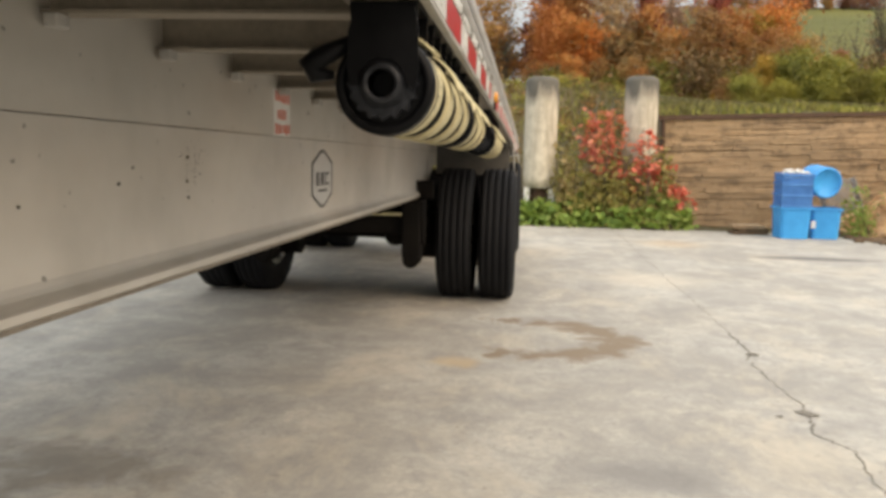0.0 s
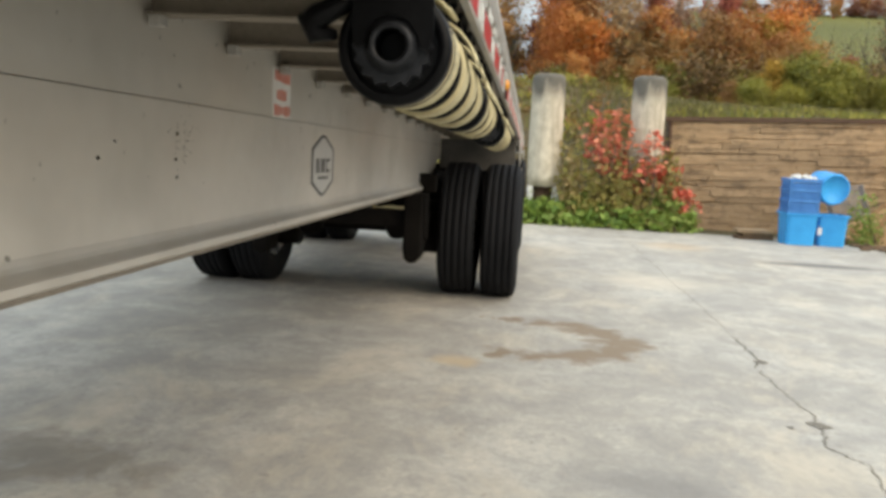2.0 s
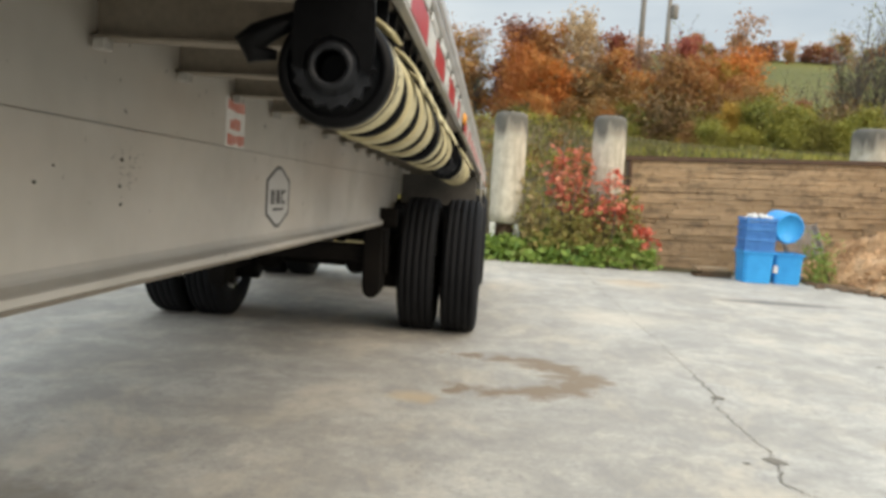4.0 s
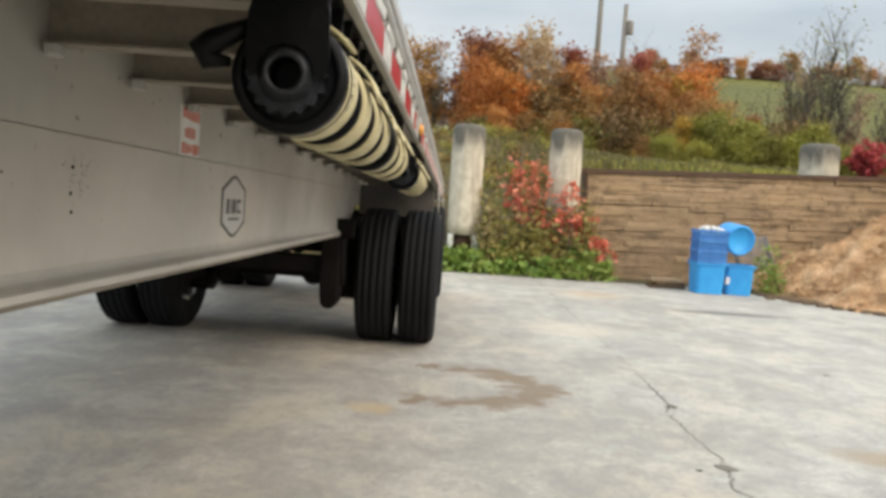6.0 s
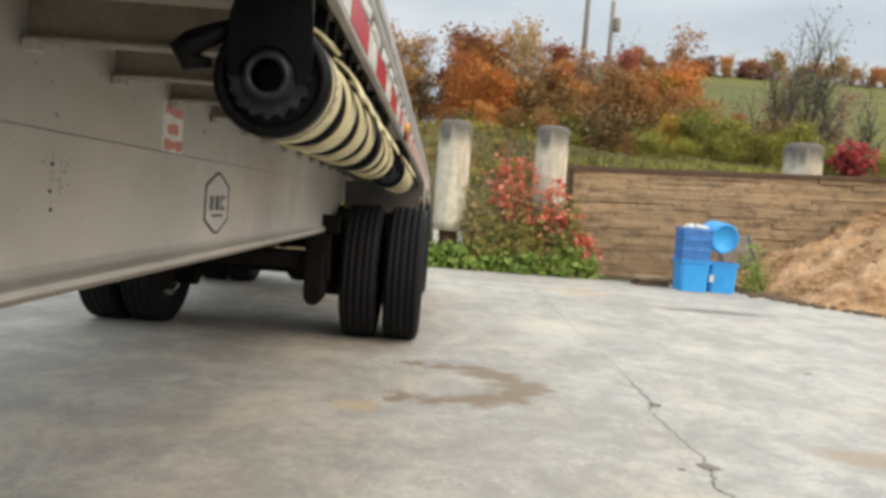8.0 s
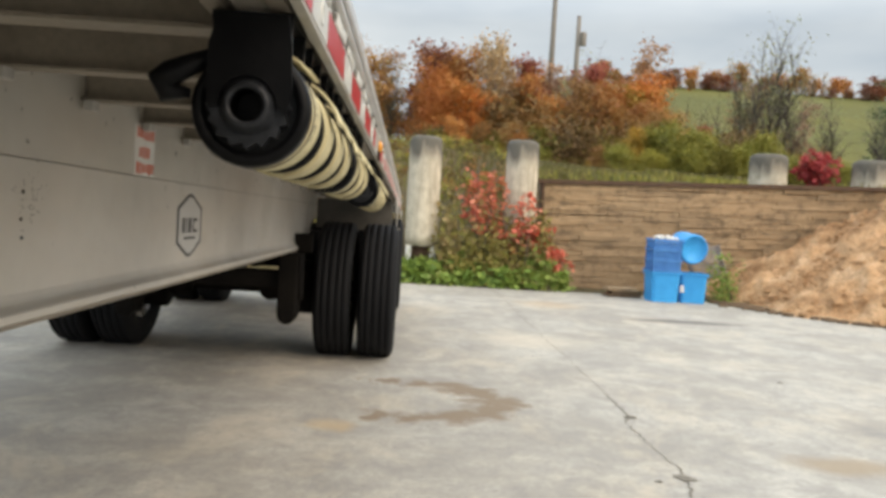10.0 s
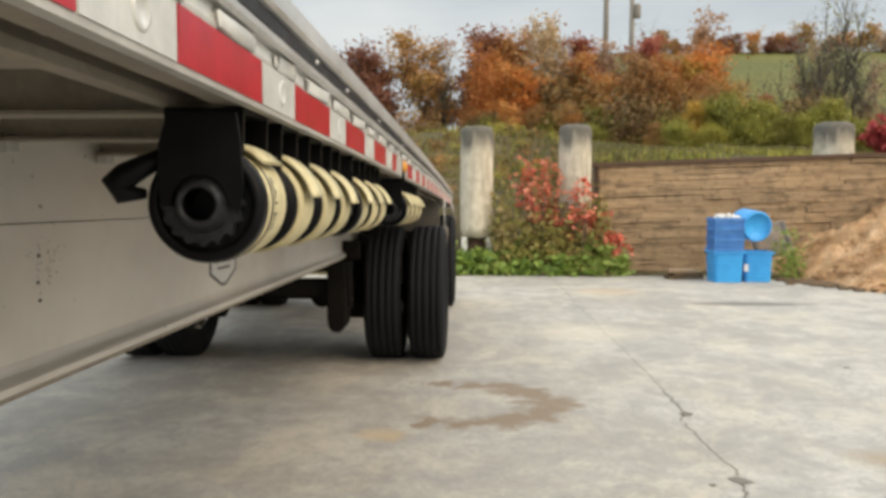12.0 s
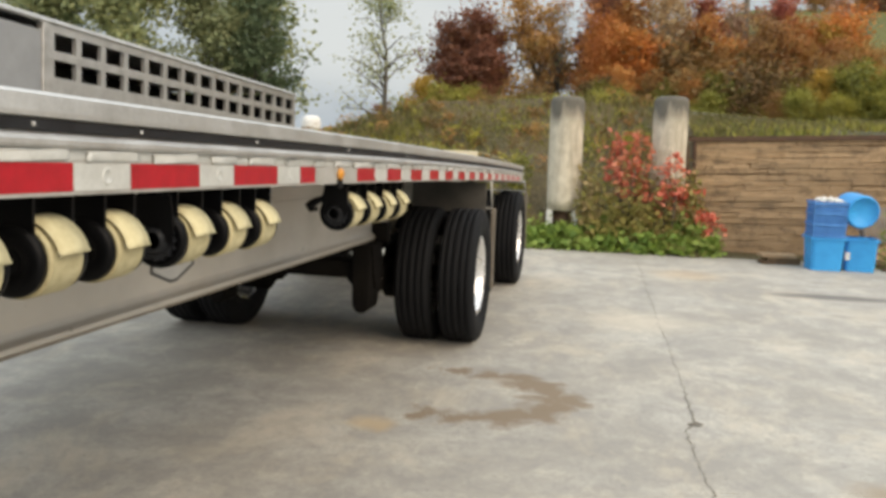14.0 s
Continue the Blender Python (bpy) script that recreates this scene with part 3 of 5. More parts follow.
RUB = [(0, 0.0), (0, 0.062), (-0.009, 0.062), (-0.009, 0.004), (-0.014, 0.004), (-0.014, 0.0)]
EDGE = [(0.006, 0.083), (0.010, 0.088), (0.010, 0.096), (0.0, 0.104), (-0.012, 0.108), (-0.012, 0.132), (0.0, 0.134), (0.002, 0.142), (0.0, 0.170), (-0.01, 0.176), (-0.12, 0.176), (-0.12, 0.160), (-0.03, 0.160), (-0.03, 0.09), (-0.02, 0.083)]
for side, flip in (("near", False), ("far", True)):
    part("rub_rail", sweep(mirrored(RUB) if flip else RUB, Y_FRONT, Y_REAR, rail_z), ALU_DIRTY, trailer, "scuffed aluminium rub rail")
    part("deck_edge", sweep(mirrored(EDGE) if flip else EDGE, Y_FRONT, Y_REAR, rail_z), ALU, trailer, "bright aluminium deck edge extrusion")
    strip = [(-0.008, 0.109), (-0.004, 0.112), (-0.004, 0.128), (-0.008, 0.131), (-0.0125, 0.131), (-0.0125, 0.109)]
    part("rubber_strip", sweep(mirrored(strip) if flip else strip, Y_FRONT, Y_REAR - 0.02, rail_z), BLACK_STRIP, trailer, "black strip set in the deck edge")
    back = [(-0.0505, 0.0085), (-0.0505, 0.16), (-0.0545, 0.16), (-0.0545, 0.0085)]
    part("side_rail", sweep(mirrored(back) if flip else back, Y_FRONT, Y_REAR, rail_z), ALU_DIRTY, trailer, "aluminium side rail")
    for bx in (-0.034, -0.112):
        bar = [(bx - 0.012, 0.003), (bx + 0.012, 0.003), (bx + 0.012, 0.014), (bx + 0.005, 0.026), (bx - 0.005, 0.026), (bx - 0.012, 0.014)]
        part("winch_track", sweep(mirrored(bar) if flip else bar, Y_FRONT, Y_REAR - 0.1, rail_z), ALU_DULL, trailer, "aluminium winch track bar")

# stake pockets between rub rail and deck edge
pocket = box((-0.050, -0.045, 0.0085), (-0.0095, 0.045, 0.082), 0.004)
pocket_me = mesh_of(pocket, "stake_pocket", ALU_DIRTY)
spool_me = mesh_of(lathe([(0.0, 0.0022), (0.011, 0.0022), (0.012, 0.0035), (0.016, 0.0035), (0.0175, 0.0018), (0.0175, -0.004)], "x", 18), "tie_button", SILVER_TAPE)
py = 0.1
while py < Y_REAR - 0.1:
    for flip in (False, True):
        ob = new("stake_pocket", pocket_me)
        ob.parent = trailer
        ob.matrix_basis = pose(2 * CENTRE if flip else 0, py, rail_z(py), 0, 0, 0) @ (Matrix.Diagonal((-1, 1, 1, 1)) if flip else Matrix())
        if flip:
            ob.matrix_basis = pose(2 * CENTRE + 0.0595, py, rail_z(py))
    b = new("tie_button", spool_me)
    b.parent = trailer
    b.matrix_basis = pose(0.0, py - 0.04, rail_z(py) + 0.034)
    py += 0.459

# bright infill between rub rail and deck edge, with dented lugs over it
lug_rng = np.random.default_rng(14)
part("rail_infill", sweep([(-0.004, 0.0585), (-0.002, 0.066), (-0.004, 0.0835), (-0.0085, 0.0835), (-0.0085, 0.0585)], Y_FRONT, Y_REAR, rail_z), SILVER_TAPE, trailer, "dull silver infill strip")
lug_meshes = []
for k in range(4):
    lug = box((-0.003, -0.055 - 0.012 * k, 0.001), (0.0045, 0.055 + 0.012 * k, 0.021), 0.0035, None, 2)
    for v in lug.verts:
        v.co += Vector((lug_rng.normal() * 0.0012, lug_rng.normal() * 0.004, lug_rng.normal() * 0.0012))
    for f in lug.faces:
        f.smooth = True
    lug_meshes.append(mesh_of(lug, "rail_lug", SILVER_TAPE))
ly = 1.0
while ly < Y_REAR - 0.15:
    ob = new("rail_lug", lug_meshes[int(lug_rng.integers(4))])
    ob.parent = trailer
    ob.matrix_basis = pose(0.0, ly, rail_z(ly) + 0.0585, 0, 0, 0)
    ly += 0.2295

# bright bolts set in the black strip
bolt_me = mesh_of(lathe([(0.0, 0.004), (0.003, 0.0036), (0.0045, 0.002), (0.0045, -0.004)], "x", 10), "bolt", ALU)
for k, yb in enumerate((2.18, 2.62, 2.94, 3.5, 4.3, 5.2, 6.4)):
    b = new("bolt", bolt_me)
    b.parent = trailer
    b.matrix_basis = pose(-0.004, yb, rail_z(yb) + 0.121)


def tape_strip(y0, y1, material, name):
    prof = [(0.0, 0.007), (0.0016, 0.007), (0.0016, 0.0575), (0.0, 0.0575)]
    part(name, sweep(prof, y0, y1, rail_z, 0.15), material, trailer)


red = [(1.057 + 0.459 * k, 1.334 + 0.459 * k) for k in range(6)] + [(3.81, 3.94)] + [(4.40 + 0.432 * k, 4.64 + 0.432 * k) for k in range(14)]
for a, b in red:
    tape_strip(a, b, TAPE, "red_tape")
for (a, b), (c, d) in zip(red, red[1:]):
    if c - b < 0.3:
        tape_strip(b + 0.004, c - 0.004, SILVER_TAPE, "silver_tape")

lamp = lathe([(0.0, 0.015), (0.010, 0.0145), (0.018, 0.011), (0.0225, 0.005), (0.023, 0.0)], "x", 20)
part("marker_light", lamp, AMBER, trailer, "amber side marker light", pose(0.0025, 4.185, rail_z(4.185) + 0.034))
part("lamp_base", box((0.0, -0.026, -0.032), (0.006, 0.026, 0.0), 0.002), BLACK_STEEL, trailer, "black lamp base", pose(0.0018, 4.185, rail_z(4.185) + 0.018))

# deck boards
n_board = 9
width = (2 * -CENTRE - 0.24) / n_board
for k in range(n_board):
    x1 = -0.121 - k * width
    prof = [(x1, 0.172), (x1, 0.130), (x1 - 0.01, 0.130), (x1 - 0.01, 0.150), (x1 - width + 0.014, 0.150), (x1 - width + 0.014, 0.130), (x1 - width + 0.004, 0.130), (x1 - width + 0.004, 0.172)]
    part("deck_plank", sweep(prof, Y_FRONT, Y_REAR, rail_z, 0.6), ALU_DIRTY, trailer)

# crossmembers: small I beams under the deck
ibeam = [(-0.032, 0.0), (0.032, 0.0), (0.032, 0.006), (0.004, 0.006), (0.004, 0.111), (0.032, 0.111), (0.032, 0.117), (-0.032, 0.117), (-0.032, 0.111), (-0.004, 0.111), (-0.004, 0.006), (-0.032, 0.006)]
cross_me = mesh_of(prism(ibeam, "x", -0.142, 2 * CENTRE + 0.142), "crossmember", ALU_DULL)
cy = -1.367
while cy < Y_REAR - 0.1:
    ob = new("crossmember", cross_me)
    ob.parent = trailer
    ob.matrix_basis = pose(0, cy, rail_z(cy) + 0.011)
    cy += 0.4206
clip_me = mesh_of(box((-0.004, -0.02, -0.022), (0.02, 0.02, 0.0), 0.002), "clip", ALU_DIRTY)
cy = -1.367
while cy < 7.2:
    ob = new("clip", clip_me)
    ob.parent = trailer
    ob.matrix_basis = pose(-0.65, cy - 0.02, rail_z(cy) + 0.0105)
    cy += 0.4206

# main beams with a seam along the web
STEP0, STEP1 = 7.5, 7.95


def lower_edge(y):
    t = min(max((y - STEP0) / (STEP1 - STEP0), 0), 1)
    return beam_z(y) + (0.20 * math.sin(t * math.pi / 2) if y > STEP0 else 0)


def plate(y0, y1, bottom, top, x0, x1, step=0.2):
    bm = bmesh.new()
    count = max(1, round((y1 - y0) / step))
    rings = []
    for k in range(count + 1):
        y = y0 + (y1 - y0) * k / count
        rings.append([bm.verts.new(p) for p in ((x0, y, bottom(y)), (x1, y, bottom(y)), (x1, y, top(y)), (x0, y, top(y)))])
    fs = [bm.faces.new(rings[0]), bm.faces.new(rings[-1][::-1])]
    for a, b in zip(rings, rings[1:]):
        for k in range(4):
            fs.append(bm.faces.new((a[k], b[k], b[(k + 1) % 4], a[(k + 1) % 4])))
    bmesh.ops.recalc_face_normals(bm, faces=fs)
    return bm


for flip in (False, True):
    def side_x(v):
        return 2 * CENTRE - v if flip else v
    beam = part("main_beam", plate(Y_FRONT, STEP0, beam_z, lambda y: seam_z(y) - 0.0012, *sorted((side_x(-0.666), side_x(-0.66)))), WEB, trailer, "dull aluminium main beam web")
    part("upper_web", plate(Y_FRONT, Y_REAR - 0.3, lambda y: max(seam_z(y) + 0.0012, lower_edge(y) if y > STEP0 else 0), lambda y: rail_z(y) + 0.128, *sorted((side_x(-0.669), side_x(-0.663)))), WEB, beam)
    part("rear_web", plate(STEP0 + 0.02, Y_REAR - 0.3, lower_edge, lambda y: seam_z(y) - 0.0025, *sorted((side_x(-0.667), side_x(-0.661))), step=0.05), WEB, beam)
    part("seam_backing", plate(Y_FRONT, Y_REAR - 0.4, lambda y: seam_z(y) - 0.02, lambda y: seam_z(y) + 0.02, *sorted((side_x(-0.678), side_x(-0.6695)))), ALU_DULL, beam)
    fl = [(-0.632, -0.007), (-0.632, 0.007), (-0.637, 0.012), (-0.645, 0.017), (-0.652, 0.023), (-0.656, 0.031), (-0.6595, 0.043), (-0.6595, 0.0), (-0.76, 0.0), (-0.76, -0.012), (-0.637, -0.012)]
    part("lower_flange", sweep([(side_x(x), z) for x, z in fl], Y_FRONT, STEP0 + 0.01, beam_z, 0.4), WEB, beam, "dull aluminium lower flange")
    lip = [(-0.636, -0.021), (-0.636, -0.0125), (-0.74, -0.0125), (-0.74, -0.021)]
    part("flange_lip", sweep([(side_x(x), z) for x, z in lip], Y_FRONT, STEP0 - 0.1, beam_z, 0.4), ALU_DULL, beam, "darker lower lip of the flange")

# plain octagon badge on the web
def octagon(w, h):
    return [(-w * 0.16, -h), (w * 0.16, -h), (w, -h * 0.56), (w, h * 0.56), (w * 0.16, h), (-w * 0.16, h), (-w, h * 0.56), (-w, -h * 0.56)]


badge_m = pose(-0.66, 4.212, 1.047, -0.9, 0, 0) @ Matrix.Diagonal((1, 1.19, 1.19, 1))
badge = part("badge", prism(octagon(0.134, 0.094), "x", 0.0, 0.0012), DARK_INK, trailer, "pale octagonal badge with a dark outline", badge_m)
part("badge_field", prism(octagon(0.117, 0.084), "x", 0.0012, 0.0018), PALE_INK, badge)
for u0, u1, v0, v1 in ((-0.085, -0.055, -0.022, 0.022), (-0.045, -0.035, -0.022, 0.022), (-0.022, 0.018, -0.022, 0.022), (0.032, 0.08, 0.012, 0.022), (0.032, 0.045, -0.022, 0.012), (0.045, 0.08, -0.022, -0.012), (-0.06, 0.06, -0.042, -0.034)):
    part("badge_bar", box((0.0018, u0, v0), (0.0023, u1, v1)), DARK_INK, badge)
notice = part("notice_sticker", box((0.0, -0.075, -0.062), (0.0010, 0.075, 0.060)), STICKER, trailer, "white notice sticker with faded red bars", pose(-0.6626, 3.699, 1.278, -0.9, 0, 0) @ Matrix.Diagonal((1, 1.19, 1.19, 1)))
srng = np.random.default_rng(8)
for r, (z0, z1) in enumerate(((0.026, 0.058), (-0.020, 0.012), (-0.058, -0.028))):
    u = -0.06 if r != 1 else -0.04
    while u < (0.055 if r != 1 else 0.03):
        w = srng.uniform(0.012, 0.024)
        part("sticker_bar", box((0.001, u, z0 + srng.uniform(0, 0.006)), (0.0014, u + w, z1 - srng.uniform(0, 0.006))), RED_INK, notice)
        u += w + 0.005

# bolts and oil spots on the web
for yy, zz, rr in ((2.949, 1.146, 0.0048), (2.943, 1.09, 0.0043), (2.949, 1.051, 0.004), (2.62, 1.098, 0.004), (2.30, 1.075, 0.0033), (2.68, 1.128, 0.0024)):
    part("web_bolt", lathe([(0.0, 0.004), (rr * 0.7, 0.0035), (rr, 0.0)], "x", 10), GRIME, trailer, "", pose(-0.66, yy, zz))
spots = bmesh.new()
for _ in range(46):
    u, v = 2.975 + srng.normal() * 0.036, 1.134 + srng.normal() * 0.033
    r = srng.uniform(0.0008, 0.0026)
    ring = [spots.verts.new((-0.6592, u + r * math.cos(a), v + r * math.sin(a) * srng.uniform(0.7, 1.6))) for a in np.linspace(0, 2 * math.pi, 8)[:-1]]
    spots.faces.new(ring)
tagged(part("oil_spatter", spots, GRIME, trailer, "fine dark oil spatter"), kind="stuff")

# strap winches
def roll_profile(r, half):
    """A wound strap: nearly flat outside, with fine ridges on its sides."""
    rows = [(0.022, -half)]
    for k in range(9):
        rr = 0.026 + (r - 0.026) * k / 8
        rows.append((rr, -half - (0.0022 if k % 2 else 0.0)))
    rows += [(r, -half + 0.004), (r + 0.0006, -half * 0.4), (r - 0.0004, half * 0.3), (r, half - 0.004)]
    rows += [(0.026 + (r - 0.026) * (8 - k) / 8, half + (0.0022 if k % 2 else 0.0)) for k in range(9)]
    return rows + [(0.022, half)]


def flap_mesh(r, half, start, turn, lift, tip):
    """The loose strap end: lies over the roll and stands off at its folded tip."""
    bm = bmesh.new()
    rows = []
    for k in range(13):
        a = radians(start - turn * k / 12)
        rr = r + 0.003 + lift * (k / 12) ** 2
        rows.append((rr * math.cos(a), rr * math.sin(a)))
    ex, ez = rows[-1]
    end = radians(start - turn)
    for f, w in ((0.5, 0.0), (1.0, 0.12)):
        rows.append((ex + tip * f * (math.sin(end) + w * math.cos(end)), ez + tip * f * (w * math.sin(end) - math.cos(end))))
    out = [[bm.verts.new((x, h, z)) for h in (-half, half)] for x, z in rows]
    up = [[bm.verts.new((x * 1.045 + 0.0005, h, z * 1.045 + 0.0012)) for h in (-half, half)] for x, z in rows]
    for a, b, c, d in zip(out, out[1:], up, up[1:]):
        for q in ((a[0], a[1], b[1], b[0]), (c[1], c[0], d[0], d[1]), (a[0], b[0], d[0], c[0]), (b[1], a[1], c[1], d[1])):
            bm.faces.new(q).smooth = True
    bm.faces.new((out[-1][0], out[-1][1], up[-1][1], up[-1][0]))
    bm.faces.new((out[0][1], out[0][0], up[0][0], up[0][1]))
    bmesh.ops.recalc_face_normals(bm, faces=bm.faces)
    return bm


def winch(y, r, half, face, start, turn, lift, tip, tail=True, z_drop=0.112):
    z = rail_z(y) - z_drop
    half = half if face else half * 0.88
    m = pose(-0.062, y, z)
    plates = bmesh.new()
    for s in (-1, 1):
        yy = s * (half + 0.010)
        prof = [(-0.035, -0.04), (0.035, -0.04), (0.045, -0.01), (0.042, 0.05), (0.044, 0.108), (-0.052, 0.108), (-0.046, 0.05), (-0.045, -0.01)]
        prism(prof, "y", yy - 0.0035, yy + 0.0035, plates)
    box((-0.052, -half - 0.013, 0.108), (0.044, half + 0.013, 0.1145), 0.0, plates)
    body = part("strap_winch", plates, BLACK_STEEL, trailer, "black steel strap winch", m)
    part("strap_roll", lathe(roll_profile(r, half), "y", 44), STRAP, body, "wound cream cargo strap")
    if tail:
        part("strap_end", flap_mesh(r, half * 0.96, start, turn, lift, tip), STRAP, body, "loose folded strap end")
    rf = r if face else r * 0.97
    disc = lathe([(0.0225, -half - 0.016), (0.036, -half - 0.026), (rf * 0.82, -half - 0.022), (rf * 0.95, -half - 0.018), (rf * 0.95, -half - 0.0045), (0.0225, -half - 0.0045)], "y", 40)
    back = lathe([(0.0225, half + 0.0045), (r * 0.95, half + 0.0045), (r * 0.95, half + 0.018), (r * 0.8, half + 0.024), (0.0225, half + 0.026)], "y", 32)
    part("winch_flange", back, BLACK_STEEL, body, "black winch side plate")
    part("winch_flange", disc, BLACK_STEEL, body, "black winch side plate")
    if face:
        # winch head: a socket tube inside a toothed ratchet wheel
        hub = lathe([(0.0, -half + 0.02), (0.019, -half + 0.02), (0.019, -half - 0.050), (0.0205, -half - 0.053), (0.025, -half - 0.053), (0.0275, -half - 0.050), (0.0275, -half - 0.044), (0.034, -half - 0.041), (0.034, -half - 0.026)], "y", 28)
        part("winch_socket", hub, WORN_STEEL, body, "worn socket tube of the winch")
        # lining that paints the socket's inner shade black
        part("socket_bore", lathe([(0.0, -half + 0.018), (0.0182, -half + 0.018), (0.0182, -half - 0.047)], "y", 28), BORE, body, "deep bore of the socket, blackened as shade")
        teeth = bmesh.new()
        n = 16
        outer = []
        for k in range(n):
            a0, a1 = 2 * math.pi * k / n, 2 * math.pi * (k + 0.7) / n
            outer += [(0.050, a0), (0.0435, a1)]
        rings = [[teeth.verts.new((q * math.cos(t), y0, q * math.sin(t))) for q, t in edge] for edge, y0 in
                 ((outer, -half - 0.0265), (outer, -half - 0.0395), ([(0.031, t) for _, t in outer], -half - 0.0395), ([(0.031, t) for _, t in outer], -half - 0.0265))]
        for one, two in zip(rings, rings[1:] + rings[:1]):
            for k in range(2 * n):
                teeth.faces.new((one[k], two[k], two[(k + 1) % (2 * n)], one[(k + 1) % (2 * n)]))
        bmesh.ops.recalc_face_normals(teeth, faces=teeth.faces)
        part("ratchet_wheel", teeth, WORN_STEEL, body, "worn toothed ratchet wheel")
        ring = lathe([(r * 0.80, -half - 0.030), (r * 0.97, -half - 0.027), (r * 1.01, -half - 0.018), (r * 1.01, -half - 0.004), (r * 0.80, -half - 0.004)], "y", 44, closed=True)
        part("rubber_ring", ring, BLACK_STEEL, body, "black ring round the roll")
        box_bm = prism([(-0.036, 0.106), (-0.047, 0.07), (-0.049, 0.02), (-0.044, -0.004), (-0.033, -0.002), (-0.032, 0.012), (-0.02, 0.029), (0.0, 0.036), (0.02, 0.029), (0.032, 0.012), (0.034, -0.002), (0.046, -0.006), (0.051, 0.02), (0.049, 0.07), (0.044, 0.106)], "y", -half - 0.0455, -half - 0.0405)
        part("head_plate", box_bm, BLACK_STEEL, body)
        pawl = tube([(-0.035, -half - 0.022, 0.062), (-0.07, -half - 0.03, 0.045), (-0.092, -half - 0.035, 0.032), (-0.103, -half - 0.035, 0.026), (-0.098, -half - 0.03, 0.012), (-0.07, -half - 0.026, 0.012)], [0.009, 0.013, 0.016, 0.016, 0.013, 0.006], 8)
        part("pawl_handle", pawl, BLACK_STEEL, body, "black pawl lever")
        wire = tube([(0.02, -half - 0.033, 0.06), (0.035, -half - 0.036, 0.045), (0.044, -half - 0.035, 0.015)], 0.003, 6)
        part("pawl_spring", wire, BLACK_STEEL, body)
    return body


near = [(2.297, 0.0700, 0.045, True, 104, 58, 0.004, 0.012), (2.485, 0.070, 0.046, False, 110, 92, 0.008, 0.016), (2.685, 0.069, 0.048, False, 108, 88, 0.007, 0.018),
        (2.885, 0.067, 0.046, False, 110, 96, 0.008, 0.016), (3.165, 0.066, 0.048, True, 108, 90, 0.007, 0.018), (3.375, 0.066, 0.047, False, 109, 92, 0.008, 0.016), (3.575, 0.065, 0.047, False, 108, 90, 0.008, 0.016)]
for row in near:
    winch(*row)
for k, yy in enumerate((4.42, 4.66, 4.90, 5.14)):
    winch(yy, 0.066, 0.056, k == 0, 108, 88, 0.007, 0.016)
# dark edge line and printed word on the first strap
first = [o for o in trailer.children if o.name.startswith("strap_winch")][0]
ring_r = 0.0712
part("strap_edge", lathe([(ring_r - 0.001, -0.0315), (ring_r + 0.0004, -0.0315), (ring_r + 0.0004, -0.0285), (ring_r - 0.001, -0.0285)], "y", 44, closed=True), GRIME, first, "dark edge line of the wound strap")
word = bpy.data.curves.new("strap_print", "FONT")
word.body, word.size, word.align_x, word.resolution_u = "SALES", 0.0245, "CENTER", 3
word_ob = new("strap_print", word)
print_me = bpy.data.meshes.new_from_object(word_ob.evaluated_get(bpy.context.evaluated_depsgraph_get()))
bpy.data.objects.remove(word_ob)
letters = bmesh.new()
letters.from_mesh(print_me)
bmesh.ops.subdivide_edges(letters, edges=[e for e in letters.edges if e.calc_length() > 0.006], cuts=2)
for v in letters.verts:
    a = -v.co.x * 1.12 / ring_r
    v.co = Vector(((ring_r + 0.0008) * math.cos(a), -0.025 + v.co.y, (ring_r + 0.0008) * math.sin(a)))
part("strap_print", letters, GRIME, first, "dark printed word on the strap")


# wheels
def tyre_profile(r=0.505, half=0.132, rim=0.292):
    rows = [(rim, -half * 0.72), (rim + 0.02, -half * 0.82), (rim + 0.07, -half * 1.0), (r - 0.075, -half * 1.03), (r - 0.035, -half * 0.97), (r - 0.012, -half * 0.86), (r - 0.004, -half * 0.80)]
    groove = [-0.62, -0.22, 0.22, 0.62]
    for g in groove:
        c = g * half * 0.92
        rows += [(r, c - 0.0045), (r - 0.011, c - 0.003), (r - 0.011, c + 0.003), (r, c + 0.0045)]
    rows += [(r - 0.004, half * 0.80), (r - 0.012, half * 0.86), (r - 0.035, half * 0.97), (r - 0.075, half * 1.03), (rim + 0.07, half * 1.0), (rim + 0.02, half * 0.82), (rim, half * 0.72)]
    return rows


tyre_me = mesh_of(lathe(tyre_profile(), "x", 72), "tyre", TYRE)
rim_bm = lathe([(0.294, 0.098), (0.300, 0.104), (0.290, 0.108), (0.276, 0.09), (0.262, 0.02), (0.250, -0.03), (0.19, -0.05), (0.150, -0.045), (0.142, -0.03), (0.105, -0.03), (0.10, 0.05), (0.085, 0.07), (0.0, 0.075)], "x", 48)
lathe([(0.294, -0.098), (0.27, -0.09), (0.255, -0.04)], "x", 48, rim_bm)
rim_me = mesh_of(rim_bm, "rim", RIM)
nut_bm = bmesh.new()
for k in range(10):
    a = 2 * math.pi * k / 10
    nb = lathe([(0.0, 0.03), (0.014, 0.028), (0.016, 0.0)], "x", 6)
    bmesh.ops.translate(nb, vec=(-0.03, 0.125 * math.cos(a), 0.125 * math.sin(a)), verts=nb.verts)
    tmp = bpy.data.meshes.new("nut")
    nb.to_mesh(tmp)
    nb.free()
    nut_bm.from_mesh(tmp)
nut_me = mesh_of(nut_bm, "wheel_nuts", RIM)


